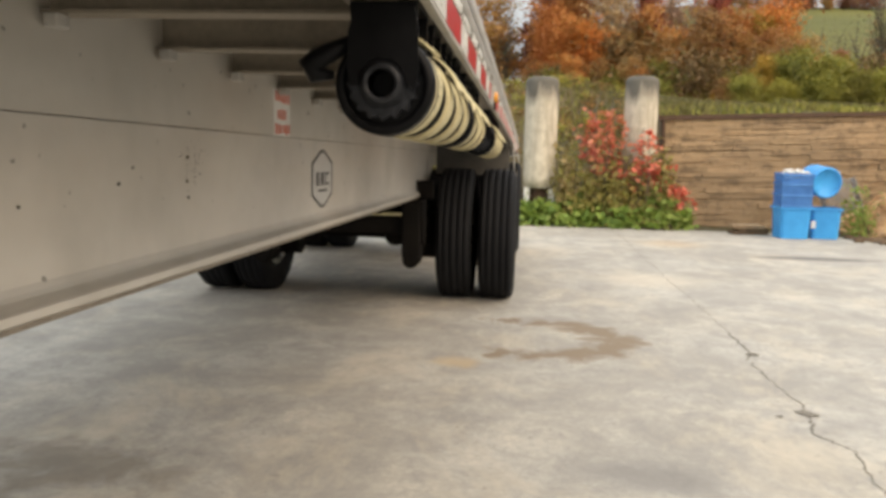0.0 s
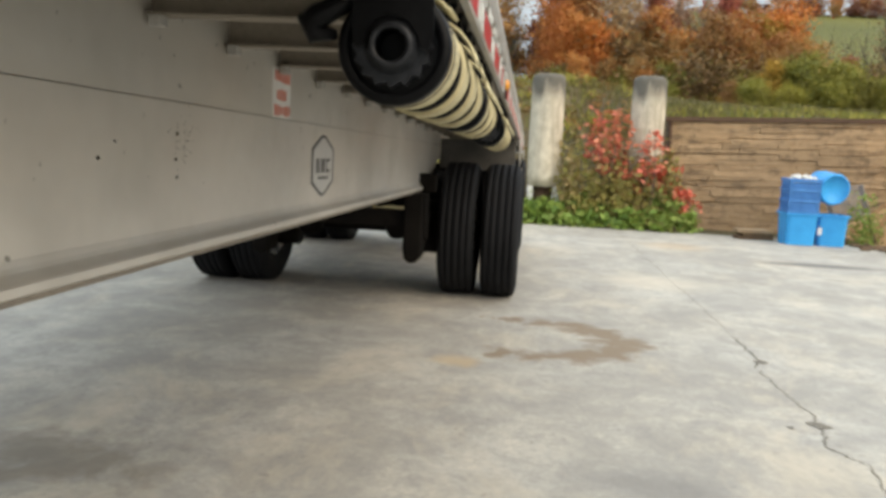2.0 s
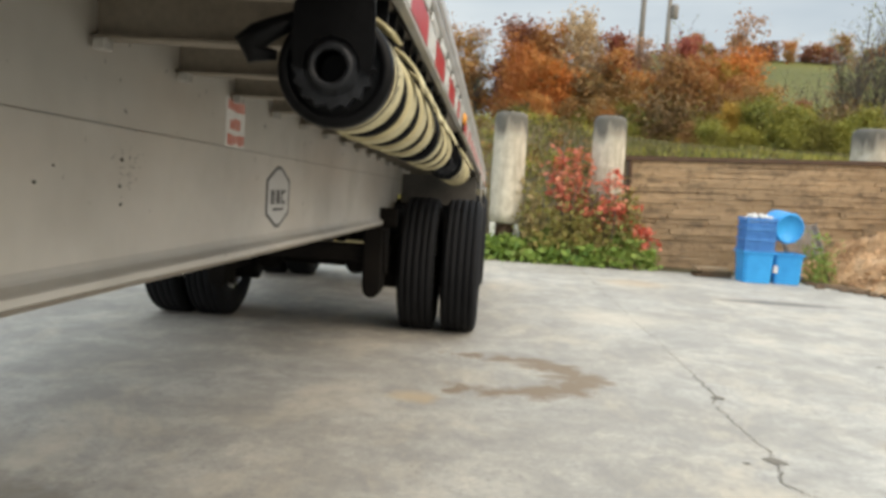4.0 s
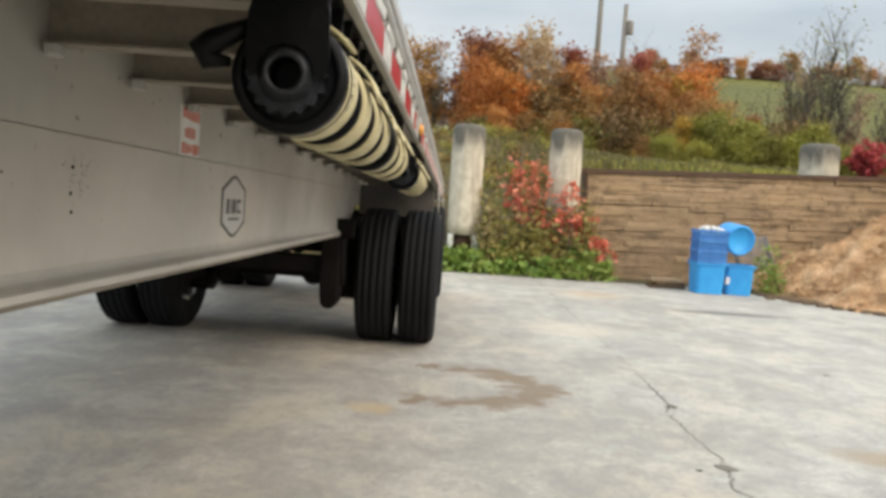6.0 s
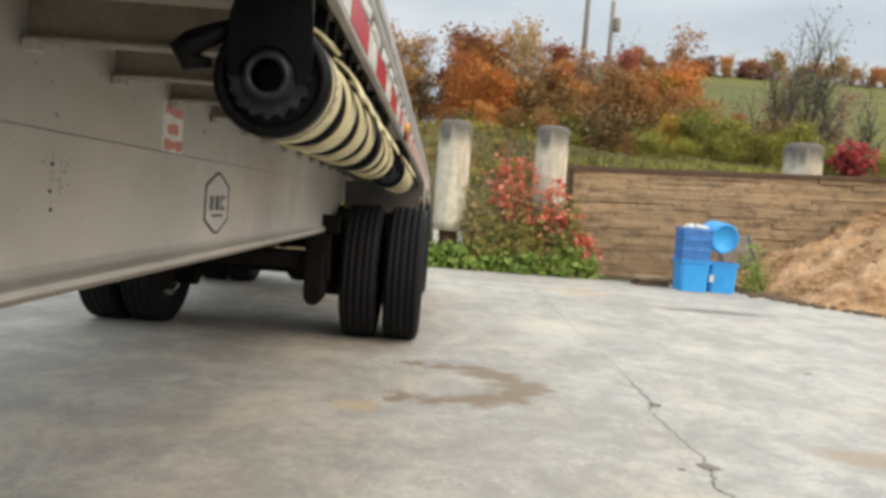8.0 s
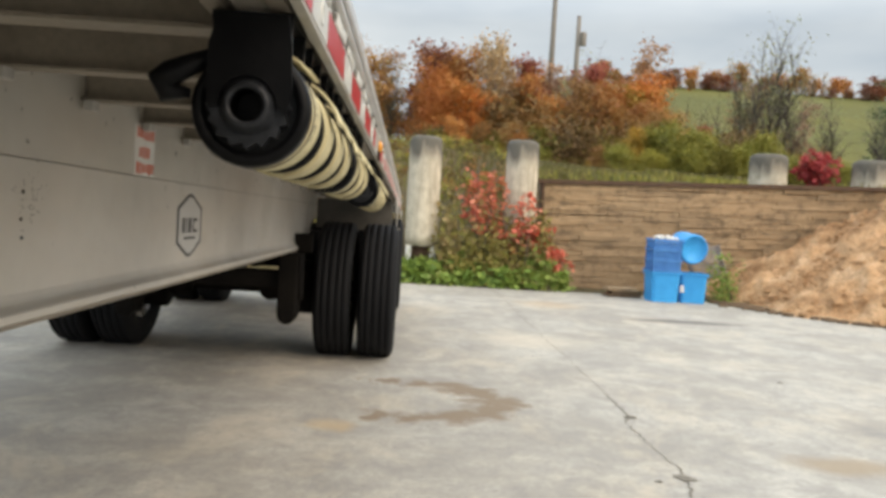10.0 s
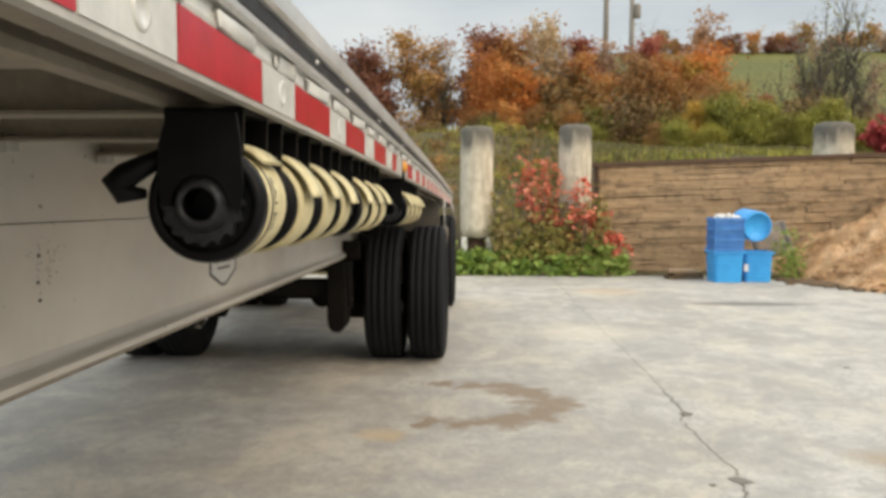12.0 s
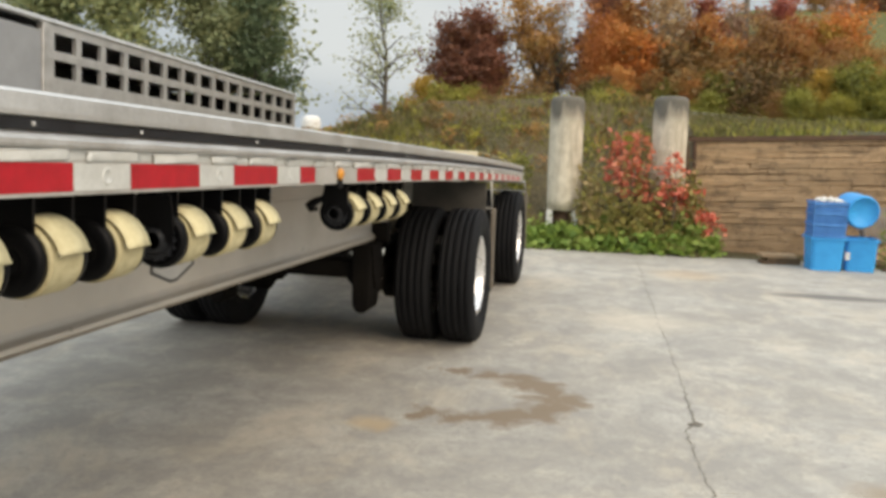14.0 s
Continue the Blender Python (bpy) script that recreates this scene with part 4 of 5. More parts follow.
def wheel(x, y, out, spin):
    ob = thing("wheel", "black truck tyre on a polished aluminium rim", "")
    del ob["label"]
    ob.parent = trailer
    ob.matrix_basis = pose(x, y, 0.505) @ pose(0, 0, 0, spin, 0, 0 if out > 0 else 180)
    for name, me in (("tyre", tyre_me), ("rim", rim_me), ("wheel_nuts", nut_me)):
        c = new(name, me)
        c.parent = ob


for ya, axle in ((7.5, 1), (10.3, 2)):
    for flip in (False, True):
        for k, xo in enumerate((-0.088, -0.405)):
            wheel(2 * CENTRE - xo if flip else xo, ya, (1 if k == 0 else -1) * (-1 if flip else 1), 13 * k + 7 * axle)
    tube_bm = lathe([(0.0, CENTRE - 0.95), (0.065, CENTRE - 0.95), (0.065, CENTRE + 0.95), (0.0, CENTRE + 0.95)], "x", 20)
    part("axle", tube_bm, CHASSIS, trailer, "black axle tube", pose(0, ya, 0.505))
    for flip in (False, True):
        def sx(v):
            return 2 * CENTRE - v if flip else v
        # hanger with a rounded foot, trailing arm, air spring and brake drum
        yh = ya - 0.74
        foot = [(-0.600, 0.80), (-0.600, 0.42), (-0.606, 0.37), (-0.626, 0.338), (-0.663, 0.326), (-0.700, 0.338), (-0.720, 0.37), (-0.726, 0.42), (-0.726, 0.80)]
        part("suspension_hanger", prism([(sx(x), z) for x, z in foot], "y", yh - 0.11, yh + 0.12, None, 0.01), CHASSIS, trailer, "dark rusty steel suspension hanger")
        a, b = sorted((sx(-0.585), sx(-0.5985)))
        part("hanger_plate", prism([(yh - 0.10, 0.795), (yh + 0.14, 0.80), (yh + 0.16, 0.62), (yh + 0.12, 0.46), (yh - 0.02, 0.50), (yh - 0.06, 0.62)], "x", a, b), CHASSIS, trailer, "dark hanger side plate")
        a, b = sorted((sx(-0.586), sx(-0.5995)))
        part("hanger_edge", box((a, yh + 0.141, 0.52), (b, yh + 0.15, 0.81), 0.002), ALU_DIRTY, trailer, "bare metal hanger edge")
        a, b = sorted((sx(-0.62), sx(-0.70)))
        part("trailing_arm", prism([(yh - 0.05, 0.50), (yh + 0.1, 0.58), (ya - 0.1, 0.64), (ya + 0.55, 0.60), (ya + 0.55, 0.52), (ya + 0.1, 0.44), (ya - 0.1, 0.43), (yh, 0.42)], "x", a, b, None, 0.008), CHASSIS, trailer)
        bag = lathe([(0.0, -0.15), (0.09, -0.15), (0.13, -0.13), (0.15, -0.08), (0.13, -0.02), (0.15, 0.04), (0.15, 0.10), (0.12, 0.15), (0.08, 0.16), (0.0, 0.16)], "z", 24)
        part("air_spring", bag, TYRE, trailer, "black rubber air spring", pose(sx(-0.70), ya + 0.48, 0.76))
        drum = lathe([(0.0, -0.12), (0.15, -0.12), (0.205, -0.10), (0.21, 0.10), (0.0, 0.10)], "x", 28)
        part("brake_drum", drum, CHASSIS, trailer, "", pose(sx(-0.60), ya, 0.505))
        can = lathe([(0.0, -0.1), (0.06, -0.1), (0.08, -0.07), (0.082, 0.0), (0.088, 0.01), (0.082, 0.02), (0.08, 0.08), (0.05, 0.11), (0.0, 0.11)], "y", 20)
        part("brake_chamber", can, CHASSIS, trailer, "", pose(sx(-0.86), ya - 0.24, 0.50))
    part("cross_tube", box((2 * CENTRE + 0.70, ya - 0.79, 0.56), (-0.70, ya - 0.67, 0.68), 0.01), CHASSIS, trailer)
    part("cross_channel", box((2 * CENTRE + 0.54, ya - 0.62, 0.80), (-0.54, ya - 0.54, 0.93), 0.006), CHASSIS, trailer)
    flap_bm = box((-0.545, ya + 0.66, 0.26), (0.02, ya + 0.672, 0.93), 0.003)
    part("mud_flap", flap_bm, TYRE, trailer, "black rubber mud flap")
    part("flap_edge", box((0.0, ya + 0.652, 0.30), (0.035, ya + 0.682, 0.97), 0.004), ALU_DULL, trailer, "grey mud flap edge strip")
    part("flap_bracket", tube([(0.0, ya + 0.58, rail_z(ya) - 0.02), (0.01, ya + 0.665, 0.97), (-0.55, ya + 0.665, 0.97)], 0.012, 8), ALU_DIRTY, trailer)
    far_flap = box((2 * CENTRE - 0.02, ya + 0.66, 0.26), (2 * CENTRE + 0.545, ya + 0.672, 0.93), 0.003)
    part("mud_flap", far_flap, TYRE, trailer)
# added panel, its dark grey painted as the deck's shade over the tyres
part("splash_panel", box((-0.655, 8.05, 0.94), (-0.03, 8.065, rail_z(8.05) - 0.02), 0.003), SHADED_GREY, trailer, "grey panel above the wheels, standing in for shade under the deck")
# added sheet, keeps the gap between the beams as dark as shade
part("bulkhead", box((2 * CENTRE + 0.68, 8.0, 0.60), (-0.68, 8.02, 1.18), 0.004), CHASSIS, trailer, "added dark sheet closing the gap between the beams")
part("air_tank", lathe([(0.0, -0.34), (0.09, -0.33), (0.13, -0.28), (0.135, 0.28), (0.09, 0.33), (0.0, 0.34)], "x", 24), CHASSIS, trailer, "black air tank", pose(CENTRE + 0.1, 8.5, 0.74))
part("rear_sill", box((2 * CENTRE + 0.01, Y_REAR, rail_z(Y_REAR) - 0.02), (-0.01, Y_REAR + 0.04, rail_z(Y_REAR) + 0.17), 0.006), ALU, trailer, "aluminium rear sill")
part("bumper_guard", tube([(-0.6, Y_REAR - 0.02, rail_z(Y_REAR)), (-0.6, Y_REAR, 0.58), (2 * CENTRE + 0.6, Y_REAR, 0.58), (2 * CENTRE + 0.6, Y_REAR - 0.02, rail_z(Y_REAR))], 0.04, 8), CHASSIS, trailer, "dark rear bumper guard")

# load left on the deck: a pale timber and a strap thrown over it
deck_z = rail_z(9.6) + 0.172
timber = solid("timber_dunnage", box((-0.62, -0.07, 0.0), (0.62, 0.07, 0.11), 0.006), LUMBER, "pale sawn timber lying across the trailer deck", "timber", pose(-1.0, 9.7, deck_z + 0.003, -2.8, 0, 4))
lay = bmesh.new()
pts = []
for k in range(19):
    t = k / 18
    x = -0.035 - 1.2 * t
    y = 10.1 - 0.9 * t
    z = rail_z(y) + 0.1765 + 0.11 * math.sin(min(t * 1.6, 1) * math.pi) ** 1.2
    pts.append((x, y, z))
rows_v = [(lay.verts.new((x + 0.02, y - 0.05, z)), lay.verts.new((x - 0.02, y + 0.05, z)), lay.verts.new((x + 0.02, y - 0.05, z + 0.004)), lay.verts.new((x - 0.02, y + 0.05, z + 0.004))) for x, y, z in pts]
for a, b in zip(rows_v, rows_v[1:]):
    for q in ((0, 1), (3, 2), (2, 0), (1, 3)):
        lay.faces.new((a[q[0]], a[q[1]], b[q[1]], b[q[0]])).smooth = True
solid("cargo_strap", lay, STRAP, "cream cargo strap lying loose on the trailer deck", "strap")

# ---------------------------------------------------------------- timber wall, pillars, heap
wall = thing("retaining_wall", "weathered horizontal timber retaining wall in a rusty steel frame", "wall", pose(2.3, 14.4, 0, 0, -math.degrees(math.atan(0.036)), 0), kind="structure")
wall.name = "wall_north"
part("wall_core", box((0.0, 0.03, -0.6), (11.5, 0.16, 1.66)), PLANK, wall)
prng = np.random.default_rng(11)
plank_mes = []
for k in range(6):
    bm = box((0, 0, 0), (1.3, 0.06, 0.0822), 0.004)
    for v in bm.verts:
        v.co += Vector((prng.normal() * 0.006, prng.normal() * 0.007, prng.normal() * 0.005))
    plank_mes.append(mesh_of(bm, "plank", PLANK))
for r in range(24):
    z = -0.34 + r * 0.083
    x = -float(prng.uniform(0, 1.25))
    while x < 11.4:
        x0 = max(x, 0.0)
        reach = float(prng.uniform(0.7, 1.5))
        x1 = min(x + reach - 0.006, 11.5)
        if x1 - x0 > 0.15:
            ob = new("plank", plank_mes[int(prng.integers(6))])
            ob.parent = wall
            ob.matrix_basis = pose(x0, prng.uniform(-0.010, 0.008), z + prng.normal() * 0.003, 0, prng.normal() * 0.25, 0) @ Matrix.Diagonal(((x1 - x0) / 1.3, 1, 1, 1))
        x += reach
chan = [(-0.05, 1.655), (-0.05, 1.72), (0.18, 1.72), (0.18, 1.655), (0.165, 1.655), (0.165, 1.70), (-0.035, 1.70), (-0.035, 1.655)]
part("top_channel", prism(chan, "x", -0.12, 11.5), RUST, wall, "rusty steel top channel")
part("end_post", box((-0.05, -0.04, -0.3), (-0.004, 0.17, 1.654), 0.004), RUST, wall, "rusty steel end post")
part("end_post", box((-0.18, -0.02, -0.3), (-0.11, 0.05, 1.60), 0.004), RUST, wall, "rusty steel end post")


def pillar(x, y, top, r, foot, label):
    ob = thing("concrete_pillar", label, "pillar", pose(x, y, top), "round concrete pillars")
    rows = [(0.0, 0.0), (r * 0.72, -0.006), (r * 0.93, -0.035), (r, -0.09)]
    bm = lathe(rows + [(r * (1 + 0.012 * math.sin(k * 1.3)), -0.09 - (top - foot - 0.09) * k / 10) for k in range(1, 11)] + [(0.0, foot - top)], "z", 32)
    for v in bm.verts:
        d = noise.noise(Vector((v.co.x * 3 + x, v.co.y * 3, v.co.z * 1.5))) * 0.015
        v.co.x *= 1 + d
        v.co.y *= 1 + d
    part("shaft", bm, PILLAR, ob)
    return ob


p1 = pillar(0.295, 14.1, 2.27, 0.258, 0.55, "tall streaked round concrete pillar raised on a short footing")
part("footing", lathe([(0.0, -1.72), (0.15, -1.72), (0.16, -1.9), (0.16, -2.3), (0.0, -2.3)], "z", 16), RUST, p1, "rusty brown footing")
for dx in (-0.19, 0.19):
    part("white_leg", box((dx - 0.045, -0.2, -2.28), (dx + 0.045, -0.1, -1.721), 0.006), WHITE_PAINT, p1, "white painted leg")
pillar(1.82, 14.1, 2.295, 0.252, 0.2, "tall round concrete pillar with flaking top, in weeds")
pillar(6.15, 15.0, 2.40, 0.31, 1.5, "short pale concrete pillar top behind the timber wall")
pillar(7.95, 15.0, 2.40, 0.31, 1.5, "short pale concrete pillar top behind the timber wall")


def heap_fn(x, y):
    """Height of the sawdust heap: a cone with slumped foot, banked against the wall."""
    dx, dy = x - 9.2, (y - 13.6)
    d = np.sqrt(dx * dx + (dy * 1.25) ** 2)
    base = np.clip((4.45 + 0.16 * np.sin(y * 2.3) - d) * 0.56, -0.05, 1.9)
    return base


hx, hy = np.linspace(4.4, 12.5, 190), np.linspace(9.6, 14.36, 120)
heap = grid_mesh("sawdust_heap", hx, hy, heap_fn, HEAP)
for v in heap.data.vertices:
    if v.co.z > 0.0:
        p = Vector((v.co.x, v.co.y, 0))
        v.co.z += (noise.fractal(p * 1.7, 1.0, 2.0, 4) * 0.17 + noise.noise(p * 5) * 0.07 + noise.noise(p * 11) * 0.05 + noise.noise(p * 19) * 0.03) * min(v.co.z * 4, 1)
tagged(heap, "heap of tan sawdust and bark banked against the timber wall", "heap", kind="stuff")
lumps = bmesh.new()
lr = np.random.default_rng(5)
for _ in range(1500):
    x, y = lr.uniform(4.6, 9), lr.uniform(10.2, 14.2)
    z = float(heap_fn(np.array(x), np.array(y)))
    if z > 0.02:
        s = lr.uniform(0.012, 0.045)
        r = bmesh.ops.create_icosphere(lumps, subdivisions=1, radius=s)
        for v in r["verts"]:
            v.co = Vector((v.co.x * lr.uniform(0.7, 1.5), v.co.y * lr.uniform(0.7, 1.5), v.co.z * 0.7)) + Vector((x, y, z + 0.03))
tagged(part("sawdust_clods", lumps, HEAP, None), "loose clods of sawdust on the heap", "sawdust", kind="stuff")
rim_bm = bmesh.new()
for k in range(520):
    a = lr.uniform(1.9, 4.2)
    d = 4.50 + lr.normal() * 0.09
    x, y = 9.2 + d * math.cos(a), 13.6 + d * math.sin(a) / 1.25
    if y < 14.3 and x < 9:
        r = bmesh.ops.create_icosphere(rim_bm, subdivisions=1, radius=lr.uniform(0.02, 0.06))
        for v in r["verts"]:
            v.co = Vector((v.co.x * 1.6, v.co.y, v.co.z * 0.6)) + Vector((x, y, 0.02))
tagged(part("bark_debris", rim_bm, DEBRIS, None), "dark brown bark debris along the foot of the heap", "debris", kind="stuff")


# ---------------------------------------------------------------- blue tubs by the wall
def tub(name, w, d, h, material, label, m, taper=0.9, category="tub", wall_t=0.008):
    ob = thing(name, label, category, m, "blue plastic tubs")
    bm = bmesh.new()

    def ring(k, z, inset):
        a, b = w / 2 * k - inset, d / 2 * k - inset
        c = 0.05
        pts = []
        for sx, sy, q in ((1, 1, 0), (-1, 1, 90), (-1, -1, 180), (1, -1, 270)):
            for i in range(4):
                an = radians(q + 30 * i)
                pts.append(bm.verts.new((sx * (a - c) + c * math.cos(an), sy * (b - c) + c * math.sin(an), z)))
        return pts

    levels = [ring(taper, 0.0, 0), ring(taper + (1 - taper) * 0.4, h * 0.4, 0), ring(1.0, h, 0), ring(1.0, h, wall_t), ring(taper, wall_t, wall_t)]
    for a, b in zip(levels, levels[1:]):
        for i in range(16):
            bm.faces.new((a[i], a[(i + 1) % 16], b[(i + 1) % 16], b[i]))
    bm.faces.new(levels[0][::-1]), bm.faces.new(levels[-1])
    bmesh.ops.recalc_face_normals(bm, faces=bm.faces)
    part("body", bm, material, ob)
    rim = bmesh.new()
    lip = 0.012
    for lo, hi in (((-w / 2 - lip, -d / 2 - lip, h - 0.03), (w / 2 + lip, -d / 2 + 0.001, h)), ((-w / 2 - lip, d / 2 - 0.001, h - 0.03), (w / 2 + lip, d / 2 + lip, h)),
                   ((-w / 2 - lip, -d / 2 + 0.002, h - 0.03), (-w / 2 + 0.001, d / 2 - 0.002, h)), ((w / 2 - 0.001, -d / 2 + 0.002, h - 0.03), (w / 2 + lip, d / 2 - 0.002, h))):
        box(lo, hi, 0.003, rim)
    part("rim", rim, material, ob)
    return ob


tub_a = tub("plastic_tub", 0.42, 0.40, 0.43, BLUE, "bright blue plastic tub standing on the concrete", pose(3.78, 12.86, 0.006, 0, 0, 3))
tub_b = tub("plastic_tub", 0.39, 0.40, 0.425, BLUE, "bright blue plastic tub with a small white label", pose(4.23, 12.93, 0.006, 0, 0, -6))
part("label", box((-0.19, -0.206, 0.15), (-0.135, -0.203, 0.25)), WHITE_PAINT, tub_b, "small white label")
basket = thing("plastic_crate", "scuffed blue lattice crate full of white scraps, stacked on a tub", "crate", pose(3.78, 12.86, 0.442, 0, 0, 2) @ Matrix.Diagonal((0.84, 0.95, 0.98, 1)))
for k in range(12):
    u = -0.225 + k * 0.041
    for s in (-1, 1):
        part("slat", box((u - 0.011, s * 0.19 - 0.006, 0.0), (u + 0.011, s * 0.19 + 0.006, 0.46)), BLUE_DARK, basket)
for k in range(9):
    v = -0.17 + k * 0.042
    for s in (-1, 1):
        part("slat", box((s * 0.235 - 0.006, v - 0.011, 0.0), (s * 0.235 + 0.006, v + 0.011, 0.46)), BLUE_DARK, basket)
for z0, z1 in ((0.0, 0.03), (0.15, 0.18), (0.30, 0.33), (0.43, 0.47)):
    for lo, hi in (((-0.25, -0.205, z0), (0.25, -0.197, z1)), ((-0.25, 0.197, z0), (0.25, 0.205, z1)), ((-0.25, -0.196, z0), (-0.242, 0.196, z1)), ((0.242, -0.196, z0), (0.25, 0.196, z1))):
        part("band", box(lo, hi, 0.001), BLUE_DARK, basket)
part("liner", box((-0.226, -0.182, 0.004), (0.226, 0.182, 0.40), 0.02), BLUE_DARK, basket, "dark blue liner")
scraps = bmesh.new()
for _ in range(34):
    r = bmesh.ops.create_icosphere(scraps, subdivisions=1, radius=lr.uniform(0.025, 0.055))
    o = Vector((lr.uniform(-0.19, 0.19), lr.uniform(-0.14, 0.14), lr.uniform(0.41, 0.50)))
    for v in r["verts"]:
        v.co = Vector((v.co.x * lr.uniform(0.6, 1.5), v.co.y, v.co.z * lr.uniform(0.6, 1.2))) + o
tagged(solid("white_scraps", scraps, WHITE_PAINT, "crumpled white scraps heaped in the blue crate", "scraps", basket.matrix_basis.copy()), kind="stuff")
barrel = thing("plastic_barrel", "bright blue barrel lying tilted on top of the tubs", "barrel", pose(4.16, 12.98, 0.80, 0, 0, 0) @ pose(0, 0, 0, 6, 0, 10) @ Matrix.Diagonal((0.93, 1, 0.93, 1)))
part("body", lathe([(0.0, 0.22), (0.19, 0.22), (0.215, 0.20), (0.225, 0.1), (0.228, -0.16), (0.232, -0.19), (0.225, -0.21), (0.20, -0.215), (0.195, -0.2), (0.0, -0.195)], "y", 36), BLUE, barrel)
part("bottom_ring", lathe([(0.196, -0.214), (0.205, -0.222), (0.222, -0.218), (0.222, -0.205), (0.196, -0.205)], "y", 36, closed=True), BLUE, barrel)
mesh_panel = thing("wire_panel", "grey wire mesh panel leaning on the timber wall", "panel", pose(4.62, 13.25, 0.36, -14, -16, -8))
for k in range(14):
    part("wire", box((-0.26 + k * 0.04 - 0.004, -0.004, 0.0), (-0.26 + k * 0.04 + 0.004, 0.004, 0.46)), GREY_PAINT, mesh_panel)
for k in range(12):
    part("wire", box((-0.265, -0.010, k * 0.04), (0.265, -0.0045, k * 0.04 + 0.008)), GREY_PAINT, mesh_panel)
part("support", box((-0.25, 0.006, -0.36), (-0.2, 0.03, 0.44)), RUST, mesh_panel)
part("support", box((0.2, 0.006, -0.40), (0.25, 0.03, 0.44)), RUST, mesh_panel)
boards = thing("scrap_boards", "short brown scrap boards stacked on the concrete", "boards", pose(3.3, 13.2, 0.006, 0, 0, 8))
for k, (w, dx) in enumerate(((0.5, 0.0), (0.44, 0.03), (0.46, -0.03))):
    part("board", box((dx - w / 2, -0.12, 0.046 * k), (dx + w / 2, 0.12, 0.046 * k + 0.042), 0.004), DEBRIS if k != 2 else PLANK, boards)


# ---------------------------------------------------------------- plants
def branchy(rng, height, spread, limbs, r0, lean=0.0, low=0.3, up=0.6):
    """Trunk and limbs of a tree: one mesh of tapered tubes, and the limb tips."""
    bm = bmesh.new()
    trunk = [Vector((0, 0, -0.3))]
    for k in range(1, 7):
        t = k / 6
        trunk.append(Vector((lean * t * height + rng.normal() * 0.03 * height * t, rng.normal() * 0.03 * height * t, height * 0.92 * t)))
    tube(trunk, [r0 * (1 - 0.86 * k / 6) for k in range(7)], 7, bm)
    tips = []
    for _ in range(limbs):
        t = rng.uniform(low, 0.97)
        f = t * 6
        i = min(int(f), 5)
        base = trunk[i].lerp(trunk[i + 1], f - i)
        a = rng.uniform(0, 2 * math.pi)
        reach = spread * (1.15 - 0.7 * t) * rng.uniform(0.5, 1.1)
        d = Vector((math.cos(a), math.sin(a), up * rng.uniform(0.4, 1.5)))
        mid = base + d * reach * 0.5 + Vector((0, 0, 0.04 * height))
        tip = base + d * reach + Vector((0, 0, rng.uniform(-0.02, 0.08) * height))
        rb = r0 * (1 - 0.8 * t) * 0.5
        tube([base, mid, tip], [rb, rb * 0.6, rb * 0.2], 5, bm)
        tips += [(mid, reach), (tip, reach), (base.lerp(tip, 0.75), reach)]
        for _ in range(2):
            q = mid.lerp(tip, rng.uniform(0.1, 0.8))
            e = q + Vector((rng.normal(), rng.normal(), abs(rng.normal()) * 0.8)) * reach * 0.3
            tube([q, e], [rb * 0.4, rb * 0.12], 4, bm)
            tips.append((e, reach))
    return bm, tips


def tree_mesh(seed, height, spread, limbs, leaves, size, bark, foliage, low=0.25, puff=0.22, lean=0.0, up=0.6, r0=None):
    rng = np.random.default_rng(seed)
    bm, tips = branchy(rng, height, spread, limbs, r0 or height * 0.018, lean, low, up)
    trunk = mesh_of(bm, "trunk", bark)
    ctr = np.array([tuple(p) for p, _ in tips])
    pick = rng.integers(0, len(ctr), leaves)
    off = rng.normal(size=(leaves, 3)) * puff * spread * rng.uniform(0.5, 1.1, (leaves, 1))
    off[:, 2] *= 0.75
    ob = quads("crown", leaf_quads(rng, ctr[pick] + off, size, 0.3), foliage)
    crown = ob.data
    bpy.data.objects.remove(ob)
    return trunk, crown


def plant(meshes, name, label, category, x, y, z, scale=1.0, turn=0.0, group="", squash=1.0):
    ob = thing(name, label, category, pose(x, y, z, 0, 0, turn) @ Matrix.Diagonal((scale, scale, scale * squash, 1)), group)
    for pn, me in zip(("trunk", "crown"), meshes):
        c = new(pn, me)
        c.parent = ob
    return ob


def ground_at(x, y):
    return float(land(np.array(float(x)), np.array(float(y))))


T_ORANGE = tree_mesh(21, 4.6, 1.25, 40, 8000, 0.075, BARK, L_ORANGE, 0.10, 0.19, 0.0, 0.9)
T_BRIGHT = tree_mesh(31, 4.2, 1.35, 40, 9000, 0.075, BARK, L_BRIGHT, 0.12, 0.20, 0.0, 0.8)
T_RUST = tree_mesh(22, 4.8, 1.1, 36, 6500, 0.075, BARK, L_RUST, 0.18, 0.19, 0.0, 1.0)
T_BROWN = tree_mesh(23, 4.2, 1.4, 40, 7500, 0.075, BARK, L_BROWN, 0.06, 0.20, 0.0, 0.9)
T_OLIVE = tree_mesh(24, 2.2, 1.2, 32, 5200, 0.065, BARK, L_OLIVE, 0.03, 0.22, 0.0, 0.8)
T_TAN = tree_mesh(25, 5.6, 1.05, 34, 2300, 0.075, BARK_PALE, L_TAN, 0.22, 0.18, 0.0, 1.3, 0.085)
T_PINK = tree_mesh(32, 5.0, 1.0, 34, 1900, 0.075, BARK_GREY, L_PINK, 0.2, 0.18, 0.0, 1.2, 0.06)
T_GOLD = tree_mesh(33, 4.2, 1.1, 34, 5200, 0.075, BARK, L_YELLOW, 0.10, 0.20, 0.0, 0.9)
T_DARK = tree_mesh(34, 1.8, 1.2, 34, 4200, 0.07, BARK, L_DARK, 0.03, 0.24, 0.0, 0.8)
